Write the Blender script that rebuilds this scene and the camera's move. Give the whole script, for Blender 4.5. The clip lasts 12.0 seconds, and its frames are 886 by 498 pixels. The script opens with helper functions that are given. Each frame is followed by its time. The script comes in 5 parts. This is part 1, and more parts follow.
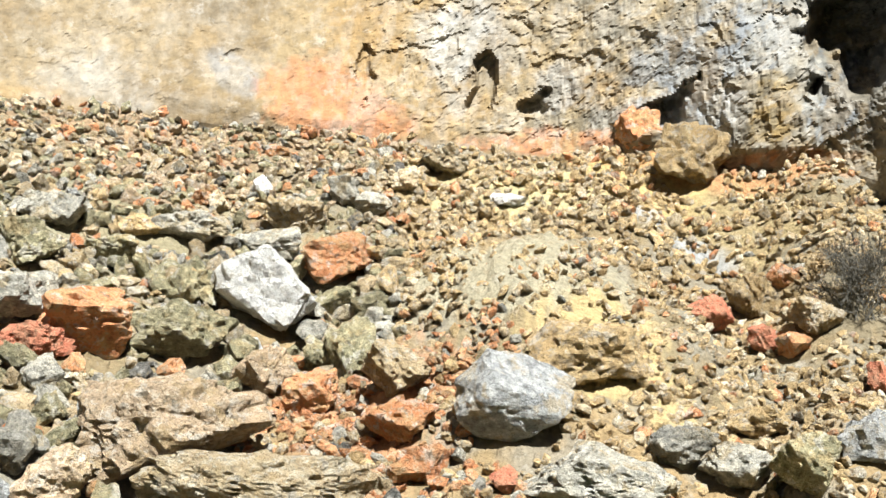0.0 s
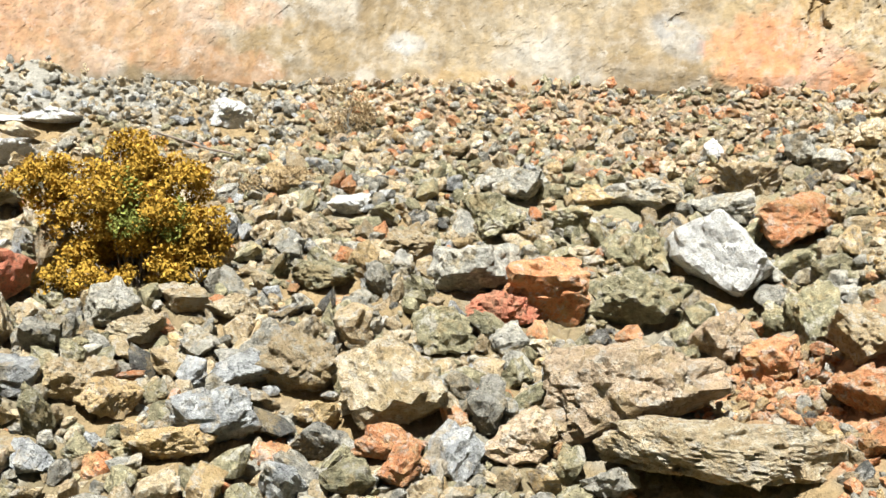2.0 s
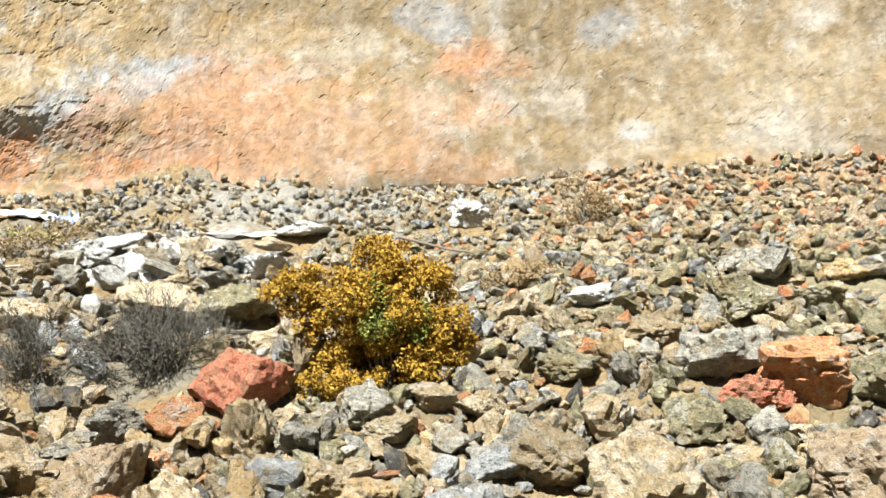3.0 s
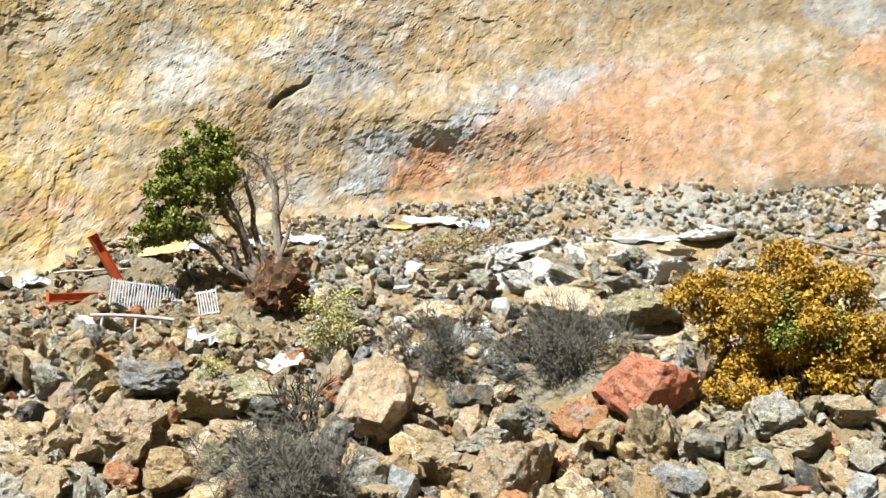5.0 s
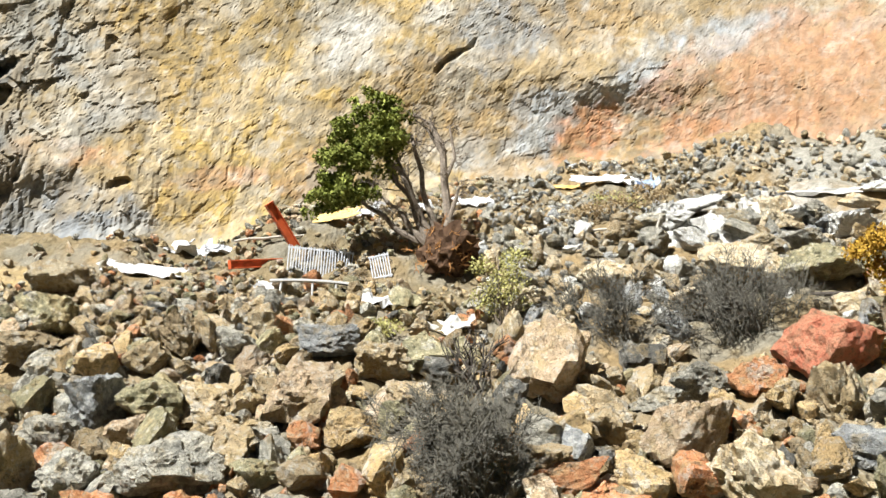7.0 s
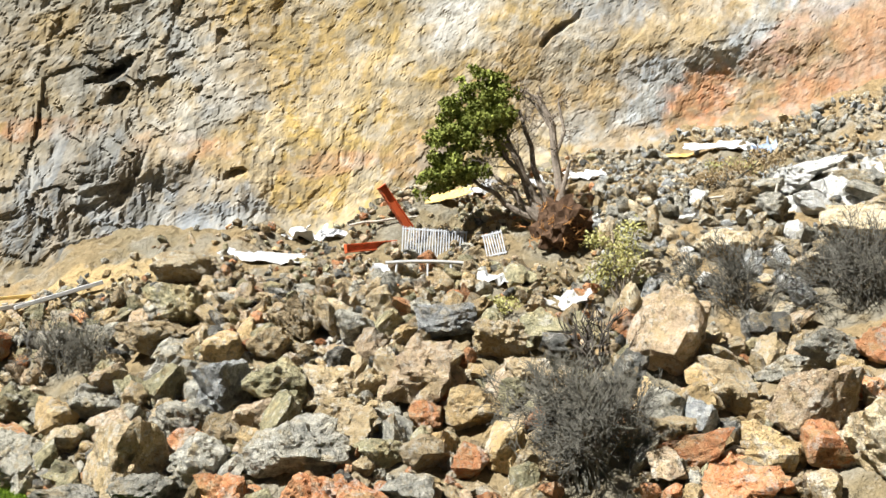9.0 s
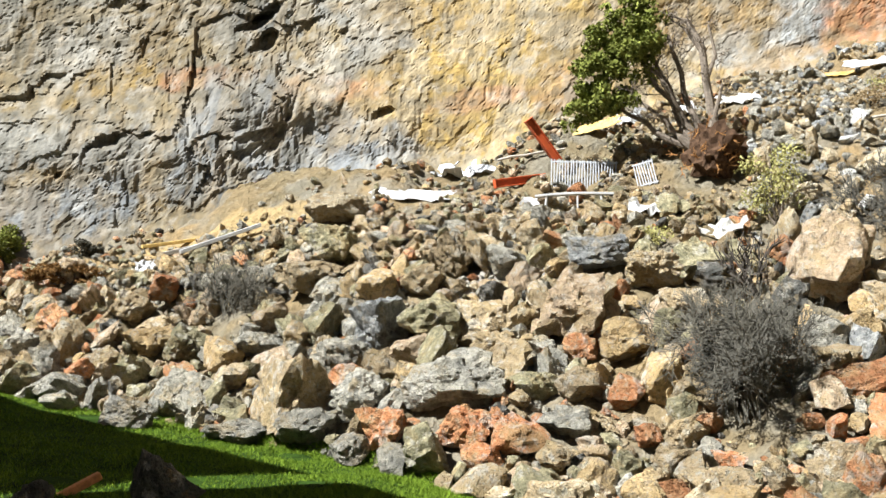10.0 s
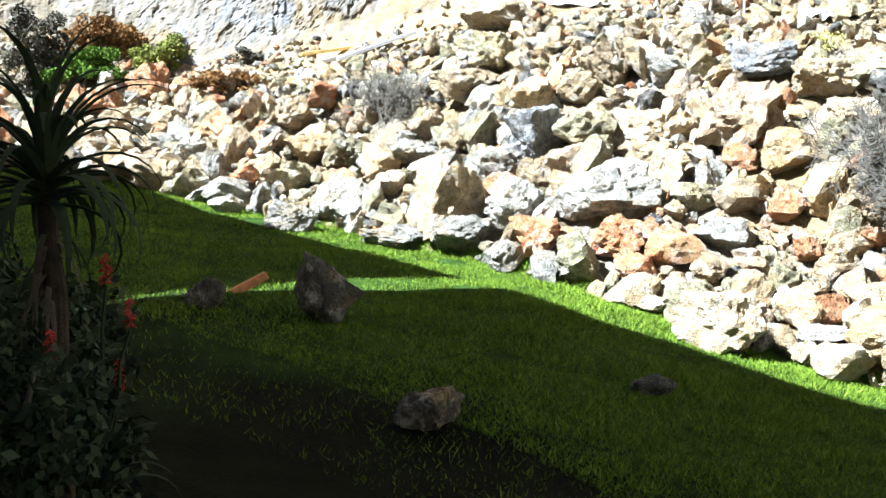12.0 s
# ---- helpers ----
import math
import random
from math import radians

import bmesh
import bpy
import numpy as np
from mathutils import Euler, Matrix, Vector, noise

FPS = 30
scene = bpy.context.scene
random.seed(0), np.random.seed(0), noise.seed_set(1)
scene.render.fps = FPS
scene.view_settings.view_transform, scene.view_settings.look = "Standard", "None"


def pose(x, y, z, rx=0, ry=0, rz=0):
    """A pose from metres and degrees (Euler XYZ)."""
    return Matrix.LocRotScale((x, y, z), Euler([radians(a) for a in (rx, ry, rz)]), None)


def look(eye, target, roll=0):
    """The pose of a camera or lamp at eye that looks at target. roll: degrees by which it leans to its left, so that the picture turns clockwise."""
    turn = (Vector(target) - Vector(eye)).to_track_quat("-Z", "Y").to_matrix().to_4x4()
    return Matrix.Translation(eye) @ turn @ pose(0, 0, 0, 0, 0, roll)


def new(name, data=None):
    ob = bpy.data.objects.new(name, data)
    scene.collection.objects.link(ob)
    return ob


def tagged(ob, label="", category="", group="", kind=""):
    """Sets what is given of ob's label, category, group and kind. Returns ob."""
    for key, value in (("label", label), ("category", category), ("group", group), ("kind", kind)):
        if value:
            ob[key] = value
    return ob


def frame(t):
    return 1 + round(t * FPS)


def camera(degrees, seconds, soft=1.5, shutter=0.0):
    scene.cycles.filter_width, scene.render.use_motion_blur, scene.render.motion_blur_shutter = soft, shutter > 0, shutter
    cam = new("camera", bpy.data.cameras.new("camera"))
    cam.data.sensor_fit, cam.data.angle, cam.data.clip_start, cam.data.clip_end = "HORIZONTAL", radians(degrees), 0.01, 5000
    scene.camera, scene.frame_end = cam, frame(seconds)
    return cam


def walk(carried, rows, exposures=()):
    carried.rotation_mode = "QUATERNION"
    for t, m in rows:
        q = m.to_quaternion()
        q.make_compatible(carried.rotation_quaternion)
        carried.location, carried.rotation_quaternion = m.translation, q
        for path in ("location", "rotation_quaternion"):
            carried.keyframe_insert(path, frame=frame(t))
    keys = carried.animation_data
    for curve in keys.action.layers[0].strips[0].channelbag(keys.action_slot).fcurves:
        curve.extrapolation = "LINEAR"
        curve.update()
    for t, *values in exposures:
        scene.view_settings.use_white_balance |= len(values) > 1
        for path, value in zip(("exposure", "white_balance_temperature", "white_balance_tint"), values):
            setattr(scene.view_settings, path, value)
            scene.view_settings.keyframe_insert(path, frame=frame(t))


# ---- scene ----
cam = camera(42.63, 12.0)
EYE, TILT = 4.0, 7.5
# seconds, yaw, pitch, roll of a camera that turns on the spot
ROWS = [
    (0.0, 0.01, 0.00, 0.31),
    (0.5, 3.55, -0.39, 1.16),
    (1.0, 8.91, -0.82, 1.21),
    (1.5, 14.96, -1.21, 1.62),
    (2.0, 22.55, -1.06, 2.73),
    (2.5, 28.82, 1.25, 5.37),
    (3.0, 34.78, 4.53, 6.01),
    (3.5, 40.46, 5.41, 5.74),
    (3.7, 42.31, 5.29, 5.50),
    (5.3, 57.05, 6.59, 4.44),
    (5.5, 58.17, 6.35, 4.72),
    (6.0, 61.14, 5.23, 4.10),
    (6.5, 63.31, 5.27, 4.38),
    (8.3, 63.68, 5.28, 5.21),
    (8.5, 64.67, 5.58, 5.31),
    (9.0, 69.49, 4.73, 6.61),
    (9.5, 72.91, 4.40, 7.39),
    (10.0, 77.21, 2.40, 7.99),
    (10.5, 82.59, 2.08, 8.19),
    (11.0, 84.47, 0.89, 7.90),
    (11.5, 85.95, -2.38, 7.52),
    (12.0, 85.07, -6.16, 7.65),
]
# seconds, stops, kelvin, tint
EXPOSURES = [(0.0, 1.46, 6230, 10), (2.5, 1.42, 6280, 10), (5.5, 1.36, 6280, 10), (8.5, 1.39, 6280, 10), (9.5, 1.38, 6230, 10), (10.0, 1.38, 6150, 10), (10.5, 1.62, 5980, 10), (11.0, 1.92, 5780, 10), (11.5, 2.28, 5580, 10), (12.0, 2.55, 5380, 10)]
walk(cam, [(t, pose(0, 0, EYE, TILT, 0, 0) @ pose(0, 0, 0, 90 + pitch, roll, yaw)) for t, yaw, pitch, roll in ROWS], EXPOSURES)

# ---- light ----
SUN_BEARING, SUN_HEIGHT = 162.0, 51.0   # degrees clockwise from +y, degrees over the horizon
world = bpy.data.worlds.new("sky")
scene.world = world
world.use_nodes = True
sky = world.node_tree.nodes.new("ShaderNodeTexSky")
sky.sky_type, sky.sun_disc = "NISHITA", False
sky.sun_elevation, sky.sun_rotation = radians(SUN_HEIGHT), radians(SUN_BEARING)
background = world.node_tree.nodes["Background"]
background.inputs[1].default_value = 0.0105
world.node_tree.links.new(sky.outputs[0], background.inputs[0])
TO_SUN = Vector((math.sin(radians(SUN_BEARING)) * math.cos(radians(SUN_HEIGHT)), math.cos(radians(SUN_BEARING)) * math.cos(radians(SUN_HEIGHT)), math.sin(radians(SUN_HEIGHT))))
sun = new("sun", bpy.data.lights.new("sun", "SUN"))
sun.data.energy, sun.data.angle, sun.data.color = 5.0, radians(0.55), (1.0, 0.985, 0.93)
sun.matrix_world = look(TO_SUN * 100, (0, 0, 0))


# ---- materials ----
def shader(name, roughness=0.9):
    mat = bpy.data.materials.new(name)
    mat.use_nodes = True
    t = mat.node_tree
    b = t.nodes["Principled BSDF"]
    b.inputs["Roughness"].default_value = roughness
    b.inputs["Specular IOR Level"].default_value = 0.25 if roughness < 0.85 else 0.12
    return mat, t, b


def node(t, kind, values=(), **props):
    n = t.nodes.new("ShaderNode" + kind)
    for k, v in props.items():
        setattr(n, k, v)
    for k, v in dict(values).items():
        n.inputs[k].default_value = v
    return n


def mixed(t, fac, a, b, blend="MIX"):
    """Colour a to b by fac; each may be a socket or a value."""
    n = t.nodes.new("ShaderNodeMix")
    n.data_type, n.blend_type = "RGBA", blend
    for socket, v in ((n.inputs[0], fac), (n.inputs[6], a), (n.inputs[7], b)):
        if isinstance(v, bpy.types.NodeSocket):
            t.links.new(v, socket)
        elif isinstance(v, (int, float)):
            socket.default_value = v
        else:
            socket.default_value = (*v, 1)
    return n.outputs[2]


def ranged(t, socket, a, b, lo=0.0, hi=1.0):
    n = node(t, "MapRange", {1: a, 2: b, 3: lo, 4: hi})
    t.links.new(socket, n.inputs[0])
    return n.outputs[0]


def grain(t, scale, detail=4, rough=0.6, squash=(1, 1, 1)):
    geo, m, n = node(t, "NewGeometry"), node(t, "Mapping"), node(t, "TexNoise", {"Scale": scale, "Detail": detail, "Roughness": rough})
    m.inputs["Scale"].default_value = squash
    t.links.new(geo.outputs["Position"], m.inputs[0])
    t.links.new(m.outputs[0], n.inputs["Vector"])
    return n.outputs[0]


def relief(t, b, pieces, distance=0.08, strength=0.8):
    last = None
    for socket, amount in pieces:
        n = node(t, "Bump", {"Strength": strength * amount, "Distance": distance})
        t.links.new(socket, n.inputs["Height"])
        if last:
            t.links.new(last, n.inputs["Normal"])
        last = n.outputs[0]
    t.links.new(last, b.inputs["Normal"])


def rock_material(name, main, second, vein, wild=0.28):
    mat, t, b = shader(name, 0.93)
    coarse, fine, speck = grain(t, 1.4, 4, 0.7), grain(t, 5, 6, 0.72), grain(t, 22, 3)
    col = mixed(t, ranged(t, coarse, 0.42, 0.60), main, second)
    col = mixed(t, ranged(t, fine, 0.52, 0.62, 0, 0.85), col, vein)
    col = mixed(t, ranged(t, fine, 0.46, 0.37, 0, 0.60), col, [c * 0.42 for c in main])
    if wild > 0.1:
        col = mixed(t, ranged(t, grain(t, 1.1, 5, 0.72), 0.52, 0.60, 0, 0.5), col, (0.46, 0.34, 0.165))
        col = mixed(t, ranged(t, grain(t, 2.0, 5, 0.72), 0.54, 0.61, 0, 0.55), col, (0.58, 0.555, 0.49))
    info, geo = node(t, "ObjectInfo"), node(t, "NewGeometry")
    both = node(t, "Math", operation="ADD")
    t.links.new(info.outputs["Random"], both.inputs[0])
    t.links.new(geo.outputs["Random Per Island"], both.inputs[1])
    frac = node(t, "Math", operation="FRACT")
    t.links.new(both.outputs[0], frac.inputs[0])
    grey = node(t, "HueSaturation")
    t.links.new(ranged(t, frac.outputs[0], 0, 1, 1 - wild, 1 + wild), grey.inputs["Value"])
    t.links.new(col, grey.inputs["Color"])
    col = mixed(t, ranged(t, speck, 0.58, 0.70, 0, 0.45), grey.outputs[0], [c * 0.30 for c in main])
    if wild > 0.2:
        col = mixed(t, ranged(t, grain(t, 3.4, 6, 0.75), 0.54, 0.63, 0, 0.50), col, (0.115, 0.108, 0.08))
    t.links.new(col, b.inputs["Base Color"])
    relief(t, b, ((coarse, 0.3), (fine, 1.0), (speck, 1.0)), 0.16, 1.0)
    return mat


ROCK = {
    "grey": rock_material("grey_rock", (0.314, 0.304, 0.263), (0.438, 0.409, 0.329), (0.628, 0.577, 0.467)),
    "slate": rock_material("blue_grey_rock", (0.325, 0.332, 0.330), (0.449, 0.455, 0.440), (0.626, 0.626, 0.592)),
    "olive": rock_material("olive_grey_rock", (0.270, 0.251, 0.153), (0.380, 0.336, 0.204), (0.562, 0.496, 0.307)),
    "tan": rock_material("tan_rock", (0.423, 0.324, 0.193), (0.533, 0.409, 0.245), (0.453, 0.420, 0.329)),
    "cream": rock_material("cream_rock", (0.642, 0.533, 0.358), (0.555, 0.416, 0.241), (0.740, 0.694, 0.555)),
    "ochre": rock_material("ochre_rock", (0.531, 0.371, 0.180), (0.631, 0.471, 0.253), (0.403, 0.326, 0.228)),
    "rust": rock_material("rust_rock", (0.598, 0.254, 0.114), (0.637, 0.341, 0.169), (0.533, 0.403, 0.267)),
    "red": rock_material("red_rock", (0.672, 0.235, 0.140), (0.605, 0.291, 0.174), (0.308, 0.196, 0.123), 0.1),
    "pink": rock_material("pinkish_rock", (0.489, 0.372, 0.248), (0.584, 0.431, 0.277), (0.628, 0.547, 0.423)),
    "white": rock_material("white_rock", (0.78, 0.77, 0.73), (0.80, 0.785, 0.74), (0.550, 0.510, 0.420), 0.06),
    "dark": rock_material("dark_rock", (0.105, 0.105, 0.095), (0.155, 0.147, 0.130), (0.23, 0.21, 0.17), 0.15),
}


def strata_material(name, fine_scale, bump, streaks=0.4):
    """Earth and rock whose colour, bed by bed, is carried by the mesh."""
    mat, t, b = shader(name, 0.95)
    tint = node(t, "Attribute", attribute_name="strata")
    mid, fine, streak = grain(t, fine_scale, 5, 0.68), grain(t, fine_scale * 4.5, 4, 0.6), grain(t, 1.6, 4, 0.6, (1, 1, 0.22))
    n = node(t, "HueSaturation")
    t.links.new(tint.outputs[0], n.inputs["Color"])
    t.links.new(ranged(t, mid, 0.35, 0.68, 0.76, 1.16), n.inputs["Value"])
    blotch = grain(t, fine_scale * 0.45, 6, 0.72)
    col = mixed(t, ranged(t, streak, 0.5, 0.68, 0, streaks), n.outputs[0], (0.50, 0.45, 0.36))
    col = mixed(t, ranged(t, blotch, 0.55, 0.66, 0, 0.35), col, (0.30, 0.22, 0.12))
    col = mixed(t, ranged(t, blotch, 0.42, 0.33, 0, 0.30), col, (0.46, 0.44, 0.39))
    col = mixed(t, ranged(t, fine, 0.60, 0.72, 0, 0.35), col, (0.15, 0.12, 0.08))
    col = mixed(t, ranged(t, grain(t, 3.2, 3, 0.6), 0.63, 0.69, 0, 0.55), col, (0.13, 0.10, 0.065))
    t.links.new(col, b.inputs["Base Color"])
    relief(t, b, ((mid, 1.0), (fine, 0.5)), bump)
    return mat


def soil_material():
    """Dark soil and turf, tinted by the mesh, whose near soil also carries painted shade."""
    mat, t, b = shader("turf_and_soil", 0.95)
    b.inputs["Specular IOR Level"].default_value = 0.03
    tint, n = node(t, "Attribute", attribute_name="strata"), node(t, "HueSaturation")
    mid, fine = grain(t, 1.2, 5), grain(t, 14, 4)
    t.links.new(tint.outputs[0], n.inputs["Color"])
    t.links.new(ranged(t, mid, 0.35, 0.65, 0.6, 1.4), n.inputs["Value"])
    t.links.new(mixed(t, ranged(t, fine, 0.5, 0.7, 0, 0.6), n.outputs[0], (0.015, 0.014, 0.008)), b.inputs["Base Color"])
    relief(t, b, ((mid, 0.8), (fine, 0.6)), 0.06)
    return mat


CLIFF = strata_material("cliff_rock", 1.8, 0.06, 0.15)
EARTH = strata_material("loose_earth", 4.0, 0.30, 0.0)


def plain_material(name, color, roughness=0.6, vary=0.2, scale=9, metal=0.0, bump=0.01):
    mat, t, b = shader(name, roughness)
    b.inputs["Metallic"].default_value = metal
    coarse, fine = grain(t, scale, 4), grain(t, scale * 6, 3)
    col = mixed(t, ranged(t, coarse, 0.35, 0.65), [c * (1 - vary) for c in color], [min(1, c * (1 + vary)) for c in color])
    col = mixed(t, ranged(t, fine, 0.58, 0.75, 0, 0.5), col, [c * 0.6 for c in color])
    t.links.new(col, b.inputs["Base Color"])
    relief(t, b, ((fine, 0.6),), bump)
    return mat


def leaf_material(name, dark, light):
    mat, t, b = shader(name, 0.75)
    b.inputs["Specular IOR Level"].default_value = 0.04
    geo = node(t, "NewGeometry")
    col = mixed(t, geo.outputs["Random Per Island"], dark, light)
    col = mixed(t, ranged(t, grain(t, 2.5, 2), 0.4, 0.62, 0, 0.6), col, [(a + b_) * 0.36 for a, b_ in zip(dark, light)])
    t.links.new(col, b.inputs["Base Color"])
    b.inputs["Transmission Weight"].default_value = 0.0
    b.inputs["Subsurface Weight"].default_value = 0.0
    return mat


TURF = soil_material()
GRASS = leaf_material("grass_blades", (0.065, 0.125, 0.012), (0.21, 0.30, 0.03))
GREEN_LEAF = leaf_material("green_leaves", (0.075, 0.095, 0.02), (0.29, 0.31, 0.075))
BRIGHT_LEAF = leaf_material("bright_green_leaves", (0.05, 0.11, 0.015), (0.13, 0.21, 0.03))
GOLD_LEAF = leaf_material("golden_leaves", (0.26, 0.145, 0.02), (0.50, 0.32, 0.055))
BROWN_LEAF = leaf_material("brown_leaves", (0.14, 0.075, 0.028), (0.26, 0.15, 0.055))
GREY_LEAF = leaf_material("grey_leaves", (0.05, 0.05, 0.035), (0.11, 0.10, 0.075))
DRY_LEAF = leaf_material("dry_leaves", (0.24, 0.17, 0.09), (0.42, 0.32, 0.18))
WEED_LEAF = leaf_material("yellow_green_leaves", (0.30, 0.29, 0.10), (0.52, 0.48, 0.20))
# leaf tone lowered so that deep shade is partly in the colour
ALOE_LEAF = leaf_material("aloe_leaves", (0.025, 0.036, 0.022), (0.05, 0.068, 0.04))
ALOE_FLOWER = plain_material("aloe_flower_red", (0.30, 0.03, 0.02), 0.6, 0.2, 30)
BARK = plain_material("bark", (0.17, 0.14, 0.11), 0.9, 0.3, 12, 0, 0.03)
PALE_BARK = plain_material("pale_dead_bark", (0.23, 0.19, 0.15), 0.9, 0.25, 12, 0, 0.03)
# trunk darkened below bark tone to carry the shade it stands in
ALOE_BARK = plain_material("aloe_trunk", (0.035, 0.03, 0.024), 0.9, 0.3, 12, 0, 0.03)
DARK_WOOD = plain_material("dark_dead_wood", (0.07, 0.06, 0.05), 0.9, 0.3, 12, 0, 0.02)
TWIG = plain_material("grey_twigs", (0.14, 0.13, 0.105), 0.9, 0.25, 6, 0, 0.005)
DARK_TWIG = plain_material("dark_twigs", (0.115, 0.108, 0.09), 0.9, 0.3, 6, 0, 0.005)
ROOT_HAIR = plain_material("root_fibres", (0.30, 0.15, 0.055), 0.95, 0.3, 8, 0, 0.01)
ROOT_SOIL = plain_material("root_soil", (0.085, 0.05, 0.03), 0.95, 0.4, 5, 0, 0.08)
RED_STEEL = plain_material("red_painted_steel", (0.50, 0.095, 0.03), 0.5, 0.15, 4)
WHITE_PAINT = plain_material("white_sheeting", (0.54, 0.54, 0.54), 0.5, 0.06, 3)
GREY_METAL = plain_material("galvanised_metal", (0.50, 0.51, 0.53), 0.45, 0.15, 8, 0.4)
BLUE_SHEET = plain_material("blue_grey_sheet", (0.34, 0.41, 0.52), 0.5, 0.12, 4)
YELLOW_BOARD = plain_material("yellow_board", (0.66, 0.46, 0.16), 0.7, 0.15, 5)
TIMBER = plain_material("weathered_timber", (0.46, 0.42, 0.36), 0.85, 0.2, 10)
ORANGE_TIMBER = plain_material("orange_timber", (0.60, 0.27, 0.12), 0.8, 0.2, 10)
CONCRETE = plain_material("broken_concrete", (0.46, 0.45, 0.42), 0.9, 0.15, 6, 0, 0.03)
PLASTER = plain_material("shade_caster_plaster", (0.55, 0.52, 0.46), 0.9, 0.08, 2)


# ---- the lie of the land: everything is given by the bearing from the viewpoint, in degrees left of +y ----
BASE_R = ((-60, 24), (40, 22), (64, 23), (73, 25), (81, 28), (87, 31), (93, 35), (97, 37), (100, 39), (106, 43), (130, 50), (270, 24))
BASE_Z = ((-60, -1.0), (50, -1.2), (64, -0.9), (73, -0.17), (81, 0.75), (87, 1.0), (93, 1.55), (97, 1.95), (100, 2.4), (106, 3.1), (130, 5.0), (180, 0.0), (270, -1.0))
TOE_R = ((-60, 44), (-20, 45), (-5, 49), (20, 51), (45, 51), (60, 48), (70, 45), (80, 44), (88, 45), (97, 49), (106, 54), (130, 62), (270, 44))
TOE_EL = ((-60, 8), (-22, 9.8), (-19, 11.0), (-15, 11.1), (-11, 12.0), (-7, 12.0), (-3, 12.5), (0, 12.6), (3, 12.9), (7, 13.0), (11, 13.5), (15, 13.9), (20, 14.0), (25, 14.3), (30, 13.8), (35, 14.0), (40, 13.7), (44, 13.6), (48, 13.8), (52, 13.0), (56, 12.8), (60, 12.1), (64, 11.3), (68, 10.4), (72, 9.4), (76, 8.0), (80, 8.0), (84, 7.0), (88, 6.0), (92, 4.6), (96, 3.9), (100, 3.7), (106, 4.4), (130, 6), (270, 8))


def along(table, az):
    return np.interp(az, [a for a, _ in table], [b for _, b in table])


def toe_z(az):
    return 4.0 + along(TOE_R, az) * np.tan(np.radians(along(TOE_EL, az)))


def lattice(i, j, k, seed):
    n = (i * 73856093) ^ (j * 19349663) ^ (k * 83492791) ^ (seed * 2654435761)
    n = (n ^ (n >> 13)) * 1274126177 & 0x7FFFFFFF
    n = (n ^ (n >> 15)) * 2246822519 & 0x7FFFFFFF
    return ((n ^ (n >> 11)) & 0xFFFF) / 65535.0


def value_noise(x, y, z, seed=0):
    x, y, z = np.broadcast_arrays(np.asarray(x, float), np.asarray(y, float), np.asarray(z, float))
    i, j, k = (np.atleast_1d(np.floor(v).astype(np.int64)) for v in (x, y, z))
    fx, fy, fz = x - i, y - j, z - k
    fx, fy, fz = (f * f * (3 - 2 * f) for f in (fx, fy, fz))
    out = 0
    for a in (0, 1):
        for b in (0, 1):
            for c in (0, 1):
                w = (fx if a else 1 - fx) * (fy if b else 1 - fy) * (fz if c else 1 - fz)
                out = out + w * lattice(i + a, j + b, k + c, seed)
    return out * 2 - 1


def fbm(x, y, z, octaves=4, seed=0):
    out, amp = 0, 1.0
    for o in range(octaves):
        out = out + amp * value_noise(x * 2 ** o, y * 2 ** o, z * 2 ** o, seed + o)
        amp *= 0.5
    return out


def facets(u, v, seed, tilt=0.5):
    """Broken planes: every cell of an uneven mosaic has a level and a slope of its own. Also how near a joint is."""
    i, j = np.floor(u).astype(np.int64), np.floor(v).astype(np.int64)
    best = np.full(np.shape(u), 9.0)
    second = best.copy()
    level = np.zeros(np.shape(u))
    for a in (-1, 0, 1):
        for b in (-1, 0, 1):
            cu, cv = i + a + lattice(i + a, j + b, 1, seed), j + b + lattice(i + a, j + b, 2, seed)
            d = (u - cu) ** 2 + (v - cv) ** 2
            h = (lattice(i + a, j + b, 3, seed) * 2 - 1 + tilt * ((u - cu) * (lattice(i + a, j + b, 4, seed) * 2 - 1) + (v - cv) * (lattice(i + a, j + b, 5, seed) * 2 - 1)) * 2)
            near = d < best
            second = np.where(near, best, np.minimum(second, d))
            level = np.where(near, h, level)
            best = np.where(near, d, best)
    return level, np.sqrt(second) - np.sqrt(best)


# swells and hollows of the slope: bearing, part of the way up, half-widths, height
SWELLS = ((-5, 0.48, 6.5, 0.20, 1.8), (-2, 0.20, 5, 0.14, 0.5), (6, 0.42, 3, 0.16, -0.8), (-14, 0.62, 3.5, 0.2, -1.3), (30, 0.45, 8, 0.2, 0.6),
          (46, 0.4, 6, 0.2, 0.5), (72, 0.55, 8, 0.2, 0.7), (57, 0.75, 6, 0.12, 0.6))


def bearing(x, y):
    return np.degrees(np.arctan2(-x, y))


